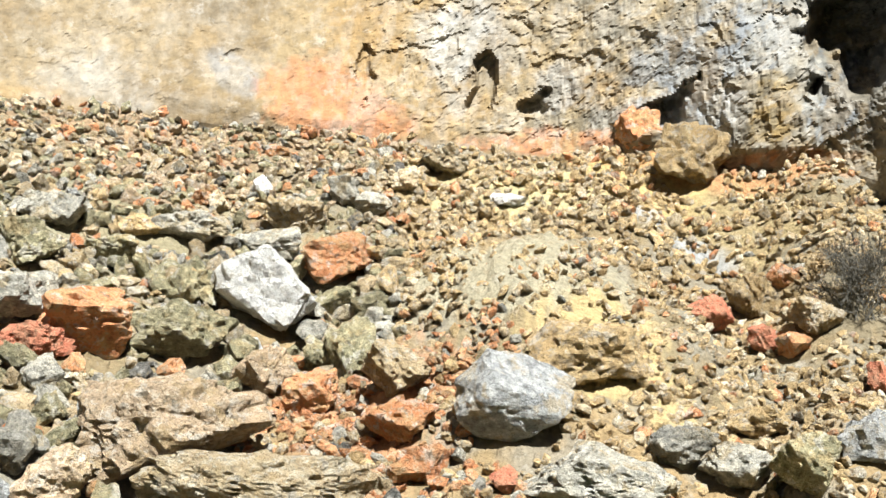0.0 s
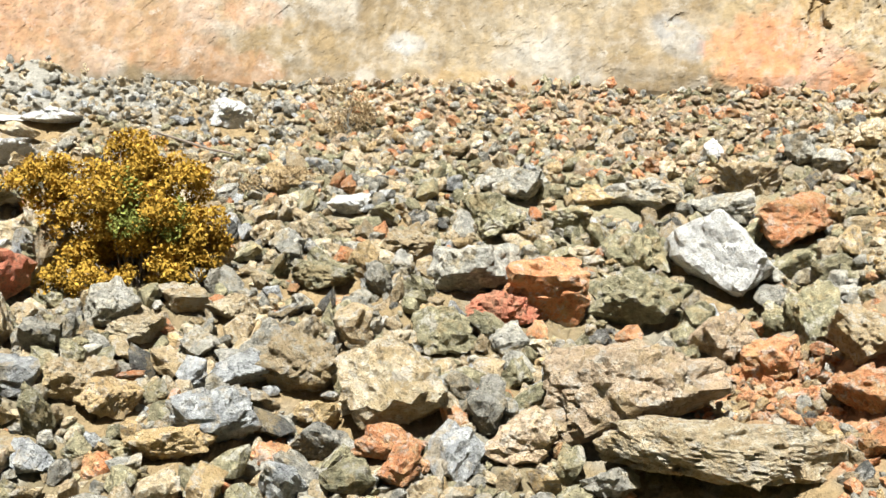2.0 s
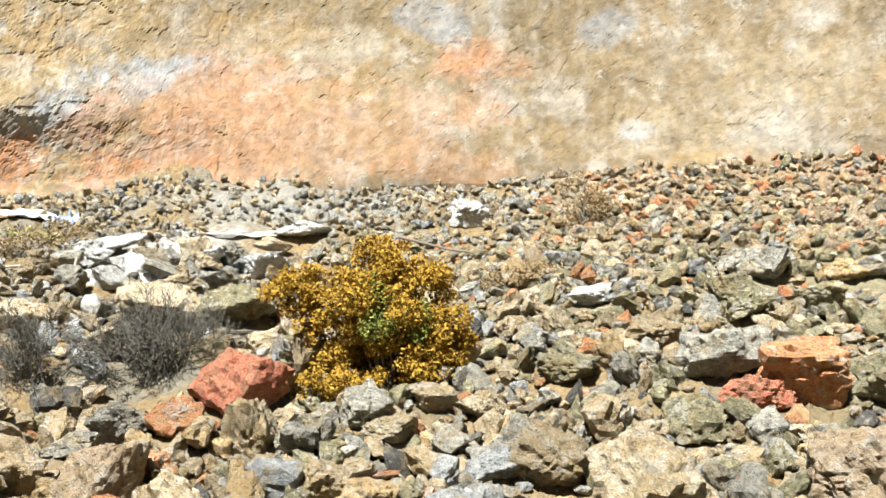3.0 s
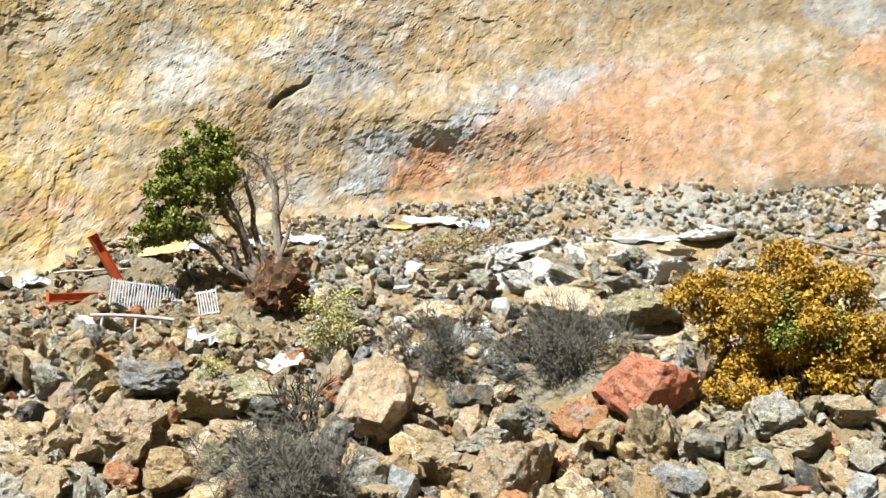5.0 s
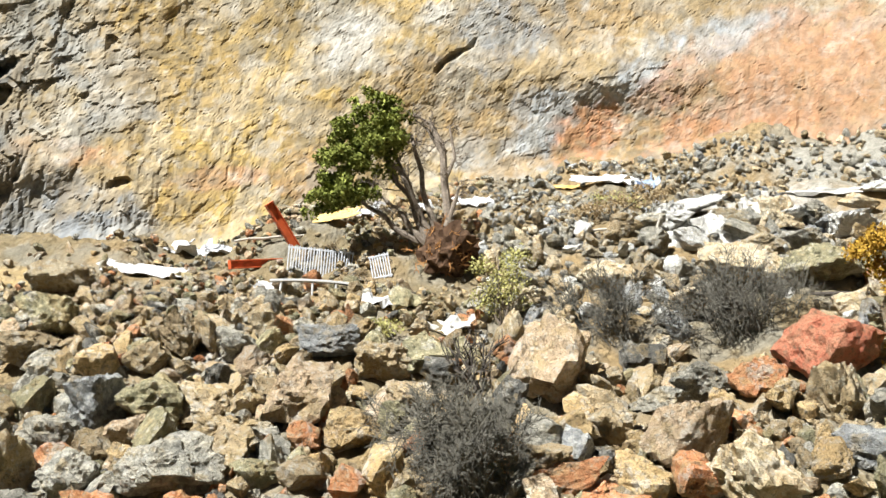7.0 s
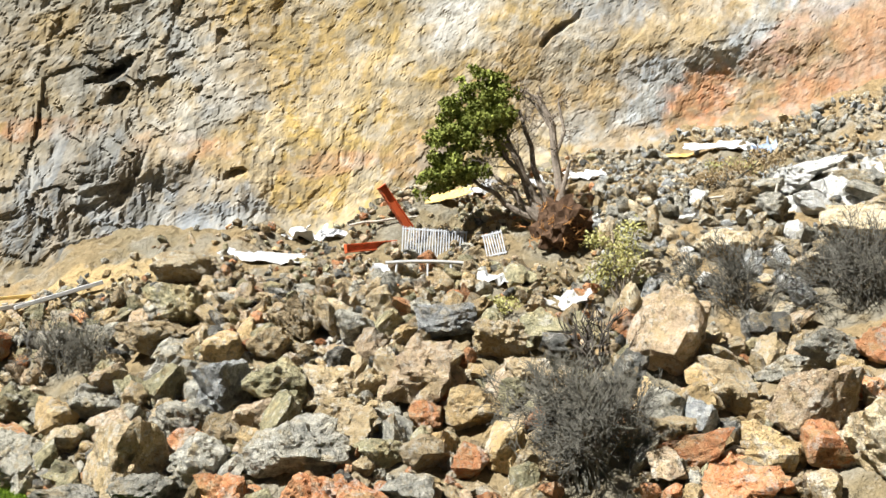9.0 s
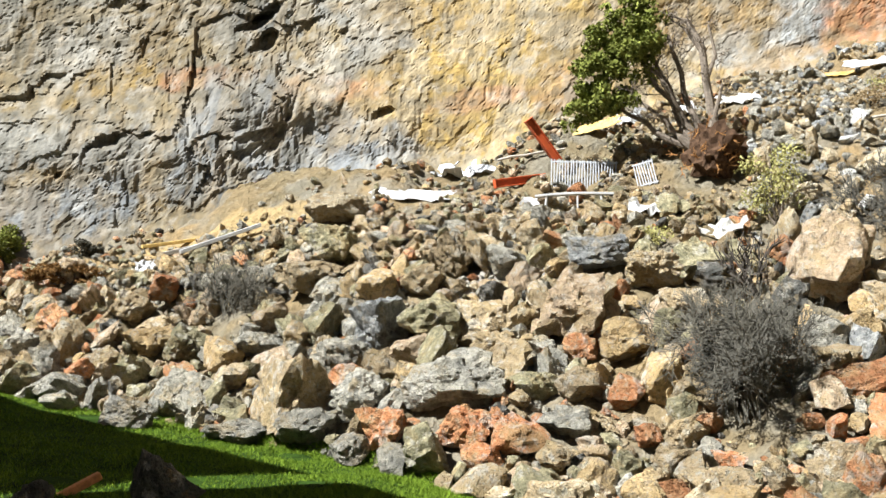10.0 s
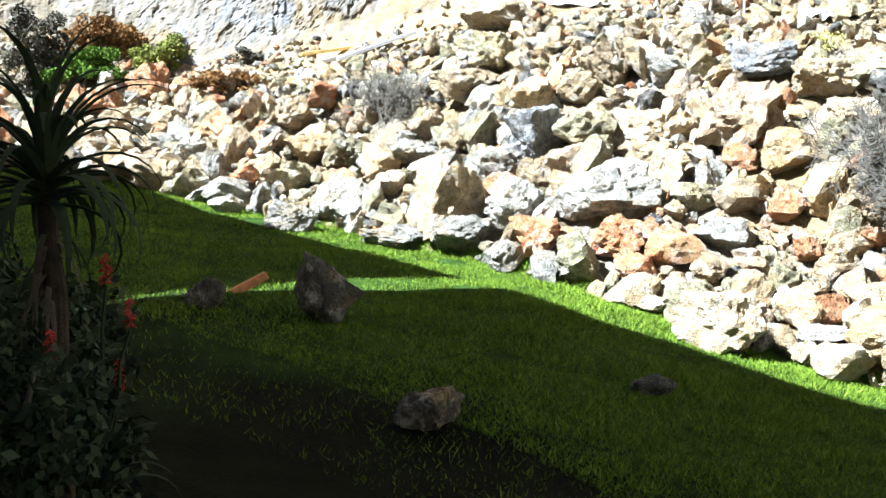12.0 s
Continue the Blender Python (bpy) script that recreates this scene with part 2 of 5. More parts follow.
def ground(x, y):
    """Height of the bare ground at x, y, up to the foot of the cliff."""
    x, y = np.asarray(x, float), np.asarray(y, float)
    az, r = np.degrees(np.arctan2(-x, y)), np.hypot(x, y)
    az = np.where(az < -90, az + 360, az)
    base, zb, toe, zt = along(BASE_R, az), along(BASE_Z, az), along(TOE_R, az), toe_z(az)
    grass = zb * np.clip(r / base, 0, 1) + 2.4 * np.exp(-(r / 5.5) ** 2) + 0.10 * fbm(x / 3.0, y / 3.0, 0, 2, 5)
    v = np.clip((r - base) / (toe - base), 0, 1.3)
    slope = (zt - zb) * (0.85 * v + 0.15 * v * v)
    for a, c, wa, wc, hgt in SWELLS:
        slope = slope + hgt * np.exp(-((az - a) / wa) ** 2 - ((v - c) / wc) ** 2)
    rough = np.clip(v * 8, 0, 1) * (0.45 * fbm(x / 3.5, y / 3.5, 0, 3, 11) + 0.12 * fbm(x / 0.8, y / 0.8, 0, 2, 17))
    out = grass + slope + rough
    return out if x.ndim else out.ravel()[0]


# ---- mesh helpers ----
def mesh_object(name, verts, faces, mats, smooth=False):
    me = bpy.data.meshes.new(name)
    verts, faces = np.asarray(verts, np.float32), np.asarray(faces, np.int32)
    me.vertices.add(len(verts))
    me.vertices.foreach_set("co", verts.ravel())
    k = faces.shape[1]
    me.loops.add(faces.size)
    me.loops.foreach_set("vertex_index", faces.ravel())
    me.polygons.add(len(faces))
    me.polygons.foreach_set("loop_start", np.arange(len(faces), dtype=np.int32) * k)
    me.polygons.foreach_set("use_smooth", np.full(len(faces), smooth))
    me.update(calc_edges=True)
    for m in mats if isinstance(mats, (list, tuple)) else [mats]:
        me.materials.append(m)
    return new(name, me)


def part(name, bm, mat, parent, label=""):
    me = bpy.data.meshes.new(name)
    bm.to_mesh(me)
    bm.free()
    me.materials.append(mat)
    ob = new(name, me)
    ob.parent = parent
    return tagged(ob, label)


def base_at(name, x, y, z, turn=0.0, tip=0.0, roll=0.0):
    ob = new(name)
    ob.matrix_basis = pose(x, y, z, tip, roll, turn)
    return ob


def sheet(rows, cols):
    i = np.arange(rows * cols).reshape(rows, cols)
    return np.stack([i[:-1, :-1], i[:-1, 1:], i[1:, 1:], i[1:, :-1]], -1).reshape(-1, 4)


def set_strata(ob, rgb):
    a = ob.data.attributes.new("strata", "FLOAT_COLOR", "POINT")
    a.data.foreach_set("color", np.concatenate([rgb, np.ones((len(rgb), 1))], 1).astype(np.float32).ravel())


def bed(rgb, az, el, a, e, wa, we, color, strength=1.0, lean=0.0, ragged=0.6, seed=0, tall=0.8):
    """One bed, lens, stain or patch of painted shade of another colour, with a ragged outline. lean: degrees by which
    its right end rises.
    """
    u, v = -(az - a), el - e
    c, s = math.cos(radians(lean)), math.sin(radians(lean))
    d = np.sqrt(((u * c + v * s) / wa) ** 2 + ((v * c - u * s) / we) ** 2)
    d = d + ragged * 0.55 * fbm(az * 0.55 + a, el * tall, seed * 3.7, 4, 31 + seed)
    d = d + ragged * 0.35 * fbm(az * 2.6, el * tall * 2.75 + a, seed * 1.9, 3, 231 + seed)
    k = (strength * np.clip((1.12 - d) / 0.34, 0, 1))[:, None]
    return rgb * (1 - k) + np.array(color) * k


# ---- colours of beds, and of shade painted into hollows ----
CREAM, SAND, OCHRE, PALE, SALMON, ORANGE = (0.37, 0.285, 0.165), (0.345, 0.235, 0.112), (0.345, 0.238, 0.088), (0.49, 0.465, 0.41), (0.44, 0.25, 0.14), (0.47, 0.225, 0.11)
BUFF = (0.235, 0.175, 0.10)
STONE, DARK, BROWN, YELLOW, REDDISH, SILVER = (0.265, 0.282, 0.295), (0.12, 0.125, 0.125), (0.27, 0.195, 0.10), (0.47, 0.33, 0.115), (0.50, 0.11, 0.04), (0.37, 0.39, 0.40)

# ---- cliff ----
def build_cliff():
    az = np.concatenate([np.arange(-60, -24, 1.0), np.arange(-24, 109, 0.115), np.arange(109, 131, 1.0)])
    up = np.concatenate([np.linspace(-2.5, 0, 12, endpoint=False), np.linspace(0, 16, 165, endpoint=False), np.linspace(16, 34, 25)])
    A, U = np.meshgrid(az, up)
    toe = along(TOE_R, A)
    E = along(TOE_EL, A) + U
    s = np.radians(A) * 48          # metres along the foot
    soft = np.clip((U + 0.2) / 1.2, 0, 1)
    R = toe + 0.25 + np.clip(U, 0, 99) * 0.36
    hgt = R * np.tan(np.radians(E))
    blocky = 0.35 + 0.65 * np.clip(0.5 + 1.2 * value_noise(s / 9, hgt / 6, 3.3, 61), 0, 1)
    craggy = np.clip(np.interp(A, (-30, -3, 5, 48, 56, 64, 72, 79, 84, 130), (1, 0.7, 0.08, 0.12, 0.25, 0.2, 0.15, 0.25, 0.6, 0.8)), 0, 1)
    wx, wy = 1.1 * fbm(s / 2.2, hgt / 2.2, 0.3, 3, 7), 1.1 * fbm(s / 2.2, hgt / 2.2, 6.3, 3, 9)
    l1, _ = facets((s + wx) / 3.6 + 0.1 * hgt, (hgt + wy) / 2.4 + 0.12 * s, 41)
    l2, _ = facets((s + wx) / 1.0 + 0.2 * hgt, (hgt + wy) / 1.7 - 0.10 * s, 42)
    l3, _ = facets((s + 0.5 * wx) / 0.40, (hgt + 0.5 * wy) / 0.62 + s * 0.2, 43)
    l4, _ = facets((s + 0.3 * wx) / 0.19, (hgt + 0.3 * wy) / 0.26 + s * 0.3, 44)
    l5, j5 = facets((s + wx) / 0.7, (hgt + wy) / 0.5 + 0.3 * s, 46, 0.0)
    big = 2.0 * fbm(s / 17, hgt / 22, 1.7, 3, 21)
    rib = 1 - np.abs(fbm((s + 0.5 * wx) / 2.1, hgt / 6.5, 5.1, 4, 25)) * 2
    fine = fbm(s / 0.75, hgt / 1.1, 2.2, 4, 29)
    crack = np.abs(fbm((s + 0.35 * wx) / 0.55, hgt / 2.6, 8.8, 3, 33)) * -1.5
    pit = np.clip(l5 - 0.86, 0, 1) * np.clip(j5 * 4, 0, 1) * 3.5
    R = R + soft * (big - 0.10 * rib * blocky * (0.2 + craggy) + craggy * (0.26 * l1 + 0.17 * l2 + 0.10 * l3) * blocky + 0.02 * l3 + 0.035 * (0.3 + craggy) * l4 + (0.05 + 0.06 * craggy) * fine + 0.07 * craggy * crack + 0.5 * craggy * pit)
    # caves, overhung hollows and bays
    for a, e, wa, we, deep in ((-2.0, 15.6, 0.50, 0.9, 0.9), (-4.5, 14.7, 0.95, 0.5, 1.0), (-11.2, 13.9, 1.4, 0.7, 1.6), (-21.5, 18.0, 2.9, 3.6, 5.5), (80.4, 10.5, 0.6, 0.22, 0.5),
                               (86.0, 15.8, 0.9, 0.30, 0.8), (87.0, 15.0, 1.0, 0.25, 0.7), (86.6, 14.2, 0.7, 0.35, 0.8), (80.9, 17.5, 0.4, 0.25, 0.4), (94.0, 9.0, 1.6, 0.4, 0.8), (98.0, 11.2, 1.6, 0.35, 0.35), (63.3, 18.4, 0.5, 0.3, 0.5), (10.7, 17.0, 0.6, 0.3, 0.15), (4.0, 16.5, 0.3, 1.2, 0.5)):
        d = ((A + 0.7 * wx - a) / wa) ** 2 + ((E + 0.7 * wy + 0.5 * (A - a) - e) / we) ** 2 + (1.3 if deep < 5 else 0.5) * fbm(s / 0.9, hgt / 1.2, a, 3, 77)
        R = R + deep * np.clip(1.35 - d, 0, 1) ** 0.5 * (np.clip(1.35 - d, 0, 1) > 0)
    # a buttress forward of the bay, an unseen one added at -28 to shade it, and ledges
    for a, e, wa, we, out in ((-15.5, 16.5, 3.0, 5.0, 2.0), (-28, 16, 5.0, 12.0, 11.0), (-10.3, 13.4, 1.0, 1.2, 1.6), (84, 11.5, 4.0, 1.2, 0.9), (95, 9.0, 7, 1.8, 1.2), (80.3, 9.6, 2.2, 1.4, 0.9), (55, 17.5, 9, 1.5, 0.8)):
        R = R - out * np.exp(-((A - a) / wa) ** 2 - ((E - e) / we) ** 2)
    t = np.radians(A)
    P = np.stack([-np.sin(t) * R, np.cos(t) * R, 4 + R * np.tan(np.radians(E))], -1).reshape(-1, 3)
    a, e, sf, hf = A.ravel(), E.ravel(), s.ravel(), hgt.ravel()
    n1 = fbm(sf / 5, hf / 4, 9, 4, 51)[:, None]
    n2 = fbm(sf / 1.4, hf / 2.2, 4, 3, 55)[:, None]
    rgb = np.array(CREAM) * (1 - np.clip(0.45 + 0.6 * n1, 0, 1)) + np.array(SAND) * np.clip(0.45 + 0.6 * n1, 0, 1)
    k = np.clip(np.minimum((a - 2) / 6, (52 - a) / 8), 0, 1)[:, None]
    rgb = rgb * (1 - k) + np.array(BUFF) * (1 + 0.25 * n1) * k
    for left, right, tone in ((60, 83, (0.37, 0.268, 0.11)), (81, 135, (0.235, 0.225, 0.185)), (-30, -3, (0.31, 0.285, 0.225))):
        k = 0.75 * (np.clip((a - left) / 4, 0, 1) * np.clip((right - a) / 4, 0, 1))[:, None]
        rgb = rgb * (1 - k) + np.array(tone) * (1 + 0.3 * n1) * k
    rgb = rgb * (1 - np.clip(n2 - 0.45, 0, 0.6)) + np.array(PALE) * (1 - 0.25 * k) * np.clip(n2 - 0.45, 0, 0.6)
    rgb = bed(rgb, a, e, 19.4, 17.3, 6.29, 2.57, (0.34, 0.27, 0.17), 0.80, 0, 0.6, 0)
    rgb = bed(rgb, a, e, 18.0, 15.3, 2.57, 1.43, PALE, 0.30, 0, 0.6, 1)
    rgb = bed(rgb, a, e, 20.3, 14.3, 3.43, 0.71, SAND, 0.50, 0, 0.6, 2)
    rgb = bed(rgb, a, e, 12.5, 15.9, 3.43, 1.71, BUFF, 0.60, 0, 0.6, 3)
    rgb = bed(rgb, a, e, 10.6, 16.4, 2.40, 0.85, PALE, 0.21, 0, 0.6, 4)
    rgb = bed(rgb, a, e, 6.6, 18.1, 2.57, 2.00, CREAM, 0.60, 0, 0.6, 5)
    rgb = bed(rgb, a, e, 4.0, 18.2, 2.00, 3.14, SAND, 0.90, 0, 0.6, 6)
    rgb = bed(rgb, a, e, 5.7, 14.6, 3.71, 2.14, ORANGE, 0.85, -25, 0.6, 7)
    rgb = bed(rgb, a, e, 7.4, 15.6, 1.43, 1.14, ORANGE, 0.70, 0, 0.6, 8)
    rgb = bed(rgb, a, e, -0.8, 18.0, 2.14, 2.00, PALE, 0.80, 0, 0.6, 9)
    rgb = bed(rgb, a, e, -2.2, 18.2, 1.71, 2.29, STONE, 0.40, 0, 0.6, 10)
    rgb = bed(rgb, a, e, -6.3, 17.3, 4.57, 2.57, CREAM, 0.70, -20, 0.6, 11)
    rgb = bed(rgb, a, e, -8.6, 15.3, 3.43, 1.14, SAND, 0.60, 0, 0.6, 12)
    rgb = bed(rgb, a, e, -6.3, 12.9, 3.43, 0.57, ORANGE, 0.90, 0, 0.6, 13)
    rgb = bed(rgb, a, e, -10.0, 13.8, 1.14, 0.86, ORANGE, 0.70, 0, 0.6, 14)
    rgb = bed(rgb, a, e, -16.8, 11.4, 3.14, 0.40, ORANGE, 0.95, 0, 0.6, 15)
    rgb = bed(rgb, a, e, -12.3, 15.4, 2.71, 2.14, STONE, 0.75, -30, 0.6, 16)
    rgb = bed(rgb, a, e, -13.9, 13.9, 1.71, 1.43, PALE, 0.60, 0, 0.6, 17)
    rgb = bed(rgb, a, e, -16.6, 13.8, 1.29, 1.71, OCHRE, 0.80, 0, 0.6, 18)
    rgb = bed(rgb, a, e, -15.4, 17.4, 2.57, 2.57, STONE, 0.75, 0, 0.6, 19)
    rgb = bed(rgb, a, e, -18.5, 14.7, 1.71, 2.29, (0.42, 0.40, 0.32), 0.80, 0, 0.6, 20)
    # shade of the deep bay put into the colour, over the cut hollow
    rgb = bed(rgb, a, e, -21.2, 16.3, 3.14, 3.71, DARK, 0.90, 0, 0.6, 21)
    rgb = bed(rgb, a, e, 25.2, 18.7, 6.29, 2.00, BUFF, 0.80, 0, 0.6, 22)
    rgb = bed(rgb, a, e, 34.9, 17.8, 1.29, 1.43, PALE, 0.20, 0, 0.6, 23)
    rgb = bed(rgb, a, e, 31.4, 18.0, 1.29, 1.43, PALE, 0.20, 0, 0.6, 24)
    rgb = bed(rgb, a, e, 28.2, 18.0, 1.43, 1.29, PALE, 0.20, 0, 0.6, 25)
    rgb = bed(rgb, a, e, 32.9, 17.8, 1.14, 1.14, SALMON, 0.50, 0, 0.6, 26)
    rgb = bed(rgb, a, e, 25.3, 15.6, 2.00, 0.86, PALE, 0.20, 0, 0.6, 27)
    rgb = bed(rgb, a, e, 18.0, 16.5, 1.71, 1.43, PALE, 0.20, 0, 0.6, 28)
    rgb = bed(rgb, a, e, 32.5, 19.7, 3.43, 0.86, SALMON, 0.50, 0, 0.6, 30)
    rgb = bed(rgb, a, e, 39.8, 17.7, 1.71, 1.71, CREAM, 0.50, 0, 0.6, 31)
    rgb = bed(rgb, a, e, 45.4, 19.1, 4.57, 1.14, SAND, 0.50, 0, 0.6, 32)
    rgb = bed(rgb, a, e, 39.7, 18.6, 3.43, 1.71, SAND, 0.60, 0, 0.6, 45)
    rgb = bed(rgb, a, e, 42.4, 21.0, 5.71, 0.86, (0.5, 0.44, 0.33), 0.60, 0, 0.6, 46)
    rgb = bed(rgb, a, e, 59.0, 14.6, 3.17, 2.00, SILVER, .9, 18, 0.7, 100)
    rgb = bed(rgb, a, e, 54.0, 17.1, 4.23, 1.85, SILVER, .9, 33, 0.7, 101)
    rgb = bed(rgb, a, e, 48.4, 19.7, 4.05, 1.28, SILVER, .8, 15, 0.7, 102)
    rgb = bed(rgb, a, e, 61.1, 19.6, 3.97, 1.71, STONE, .8, 24, 0.7, 103)
    rgb = bed(rgb, a, e, 65.1, 20.2, 1.40, 0.71, PALE, .9, 18, 0.7, 104)
    rgb = bed(rgb, a, e, 69.8, 18.2, 2.20, 1.28, PALE, .8, 35, 0.7, 105)
    rgb = bed(rgb, a, e, 68.8, 19.5, 1.64, 0.86, PALE, .6, 23, 0.7, 106)
    rgb = bed(rgb, a, e, 54.4, 20.6, 3.32, 1.14, SAND, .7, 22, 0.7, 107)
    rgb = bed(rgb, a, e, 45.4, 21.1, 4.87, 1.14, SAND, .8, 7, 0.7, 108)
    rgb = bed(rgb, a, e, 56.7, 14.6, 2.08, 1.28, ORANGE, .95, 49, 0.7, 109)
    rgb = bed(rgb, a, e, 47.4, 15.2, 7.25, 2.42, SALMON, .85, 14, 0.7, 110)
    rgb = bed(rgb, a, e, 52.4, 16.8, 2.89, 1.14, ORANGE, .6, 27, 0.7, 111)
    rgb = bed(rgb, a, e, 45.7, 18.8, 5.15, 1.14, SALMON, .6, 8, 0.7, 112)
    rgb = bed(rgb, a, e, 48.9, 14.6, 2.66, 1.00, ORANGE, .6, 1, 0.7, 113)
    rgb = bed(rgb, a, e, 63.3, 14.8, 3.22, 1.71, SAND, .7, 19, 0.7, 114)
    rgb = bed(rgb, a, e, 62.6, 13.6, 1.03, 1.00, SILVER, .7, 2, 0.7, 115)
    rgb = bed(rgb, a, e, 75.3, 10.9, 4.89, 2.57, YELLOW, .8, 20, 0.7, 116)
    rgb = bed(rgb, a, e, 75.3, 16.0, 5.15, 2.85, OCHRE, .7, -7, 0.7, 117)
    rgb = bed(rgb, a, e, 76.3, 13.5, 3.17, 1.14, YELLOW, .7, 11, 0.7, 118)
    rgb = bed(rgb, a, e, 74.9, 11.7, 2.53, 0.63, SALMON, .8, 12, 0.7, 119)
    rgb = bed(rgb, a, e, 71.1, 11.8, 1.59, 1.14, SALMON, .4, -19, 0.7, 120)
    rgb = bed(rgb, a, e, 82.9, 12.0, 2.22, 0.63, SALMON, .9, 3, 0.7, 121)
    rgb = bed(rgb, a, e, 84.1, 15.4, 2.44, 3.14, (0.285, 0.29, 0.275), 0.90, 1, 0.7, 122)
    rgb = bed(rgb, a, e, 80.8, 15.1, 2.54, 1.71, STONE, .5, 39, 0.7, 123)
    rgb = bed(rgb, a, e, 82.1, 9.2, 3.16, 1.57, STONE, .9, 9, 0.7, 124)
    rgb = bed(rgb, a, e, 78.6, 19.2, 2.58, 1.43, OCHRE, .7, 7, 0.7, 125)
    rgb = bed(rgb, a, e, 74.9, 15.2, 1.52, 0.86, STONE, .6, 12, 0.7, 126)
    rgb = bed(rgb, a, e, 73.6, 16.8, 1.90, 0.86, PALE, .5, -16, 0.7, 127)
    rgb = bed(rgb, a, e, 65.7, 17.2, 2.33, 1.14, SAND, .6, 16, 0.7, 128)
    rgb = bed(rgb, a, e, 85.5, 14.5, 2.23, 1.71, (0.285, 0.29, 0.275), 0.80, -66, 0.7, 129)
    # darkness inside the three small hollows here, painted on as well as cut
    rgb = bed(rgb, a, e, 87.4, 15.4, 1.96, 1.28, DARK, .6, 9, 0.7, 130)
    rgb = bed(rgb, a, e, 83.2, 13.7, 1.35, 1.71, YELLOW, .5, -12, 0.7, 131)
    rgb = bed(rgb, a, e, 92.7, 16.8, 1.38, 1.43, STONE, .8, -26, 0.7, 132)
    rgb = bed(rgb, a, e, 92.2, 13.5, 2.34, 1.71, BROWN, .6, -1, 0.7, 133)
    rgb = bed(rgb, a, e, 88.8, 17.0, 1.38, 1.14, OCHRE, .6, 22, 0.7, 134)
    rgb = bed(rgb, a, e, 89.1, 12.5, 3.32, 0.51, ORANGE, .6, 5, 0.7, 135)
    rgb = bed(rgb, a, e, 83.3, 12.0, 2.95, 0.63, SALMON, .8, -1, 0.7, 136)
    rgb = bed(rgb, a, e, 87.0, 9.4, 4.15, 2.57, STONE, .9, -1, 0.7, 137)
    rgb = bed(rgb, a, e, 81.7, 9.0, 2.40, 1.57, STONE, .9, 6, 0.7, 138)
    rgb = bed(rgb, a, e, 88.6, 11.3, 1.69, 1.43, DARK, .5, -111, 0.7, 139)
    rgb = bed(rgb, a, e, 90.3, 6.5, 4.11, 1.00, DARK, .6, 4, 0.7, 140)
    rgb = bed(rgb, a, e, 86.1, 7.1, 0.78, 0.43, REDDISH, .95, -20, 0.7, 141)
    rgb = bed(rgb, a, e, 81.7, 7.6, 4.06, 0.29, ORANGE, .8, 2, 0.7, 142)
    rgb = bed(rgb, a, e, 97.8, 8.5, 5.07, 2.00, (0.285, 0.29, 0.275), 0.90, 3, 0.7, 143)
    rgb = bed(rgb, a, e, 96.0, 6.3, 3.09, 1.71, STONE, .9, -3, 0.7, 144)
    rgb = bed(rgb, a, e, 100.8, 12.0, 3.16, 1.14, BROWN, .5, 20, 0.7, 145)
    rgb = bed(rgb, a, e, 94.2, 12.0, 3.81, 0.80, OCHRE, .85, 15, 0.7, 146)
    rgb = bed(rgb, a, e, 99.6, 10.7, 2.38, 0.51, OCHRE, .7, 10, 0.7, 147)
    rgb = bed(rgb, a, e, 102.0, 13.6, 2.86, 1.14, STONE, .6, 7, 0.7, 148)
    rgb = bed(rgb, a, e, 95.2, 13.3, 2.19, 0.86, PALE, .5, -7, 0.7, 149)
    rgb = bed(rgb, a, e, 103.5, 7.2, 1.42, 1.43, STONE, .8, 12, 0.7, 150)
    rgb = bed(rgb, a, e, 91.7, 6.5, 0.72, 0.71, OCHRE, .7, -45, 0.7, 151)
    rgb = bed(rgb, a, e, 83.4, 13.3, 1.36, 1.71, PALE, .6, -14, 0.7, 152)
    rgb = bed(rgb, a, e, 47.1, 17.6, 5.23, 2.28, SALMON, .8, 13, 0.7, 153)
    rgb = bed(rgb, a, e, 50.3, 14.5, 3.67, 1.14, ORANGE, .5, 7, 0.7, 154)
    rgb = bed(rgb, a, e, 40.3, 20.0, 3.04, 0.57, PALE, 0.30, 14, 0.7, 155)
    rgb = bed(rgb, a, e, 33.2, 20.1, 1.93, 1.00, ORANGE, .6, 2, 0.7, 156)
    rgb = bed(rgb, a, e, 35.0, 17.5, 1.82, 1.14, PALE, 0.30, -28, 0.7, 157)
    rgb = bed(rgb, a, e, 31.7, 17.6, 1.23, 1.00, PALE, 0.30, -24, 0.7, 158)
    rgb = bed(rgb, a, e, 28.5, 18.2, 1.77, 1.00, PALE, 0.30, -16, 0.7, 159)
    rgb = bed(rgb, a, e, 31.4, 15.9, 1.56, 1.14, BROWN, .6, 12, 0.7, 160)
    rgb = bed(rgb, a, e, 27.2, 15.8, 1.72, 1.00, BROWN, .5, 2, 0.7, 161)
    rgb = bed(rgb, a, e, 24.8, 16.1, 1.10, 0.57, SILVER, .5, -15, 0.7, 162)
    rgb = bed(rgb, a, e, 49.2, 19.3, 1.96, 0.86, SILVER, .6, 22, 0.7, 163)
    rgb = bed(rgb, a, e, 39.2, 17.5, 0.90, 0.86, STONE, .5, -56, 0.7, 164)
    rgb = bed(rgb, a, e, 35.2, 22.0, 2.27, 1.00, STONE, .7, -11, 0.7, 165)
    rgb = bed(rgb, a, e, 25.7, 21.2, 1.68, 0.86, STONE, .6, 6, 0.7, 166)
    rgb = bed(rgb, a, e, 60.5, 12.8, 2.31, 0.71, SAND, .8, 15, 0.7, 167)
    rgb = bed(rgb, a, e, 5.8, 14.4, 3.82, 1.43, ORANGE, .9, -17, 0.7, 168)
    rgb = bed(rgb, a, e, -5.2, 12.6, 3.56, 0.51, ORANGE, .95, -5, 0.7, 169)
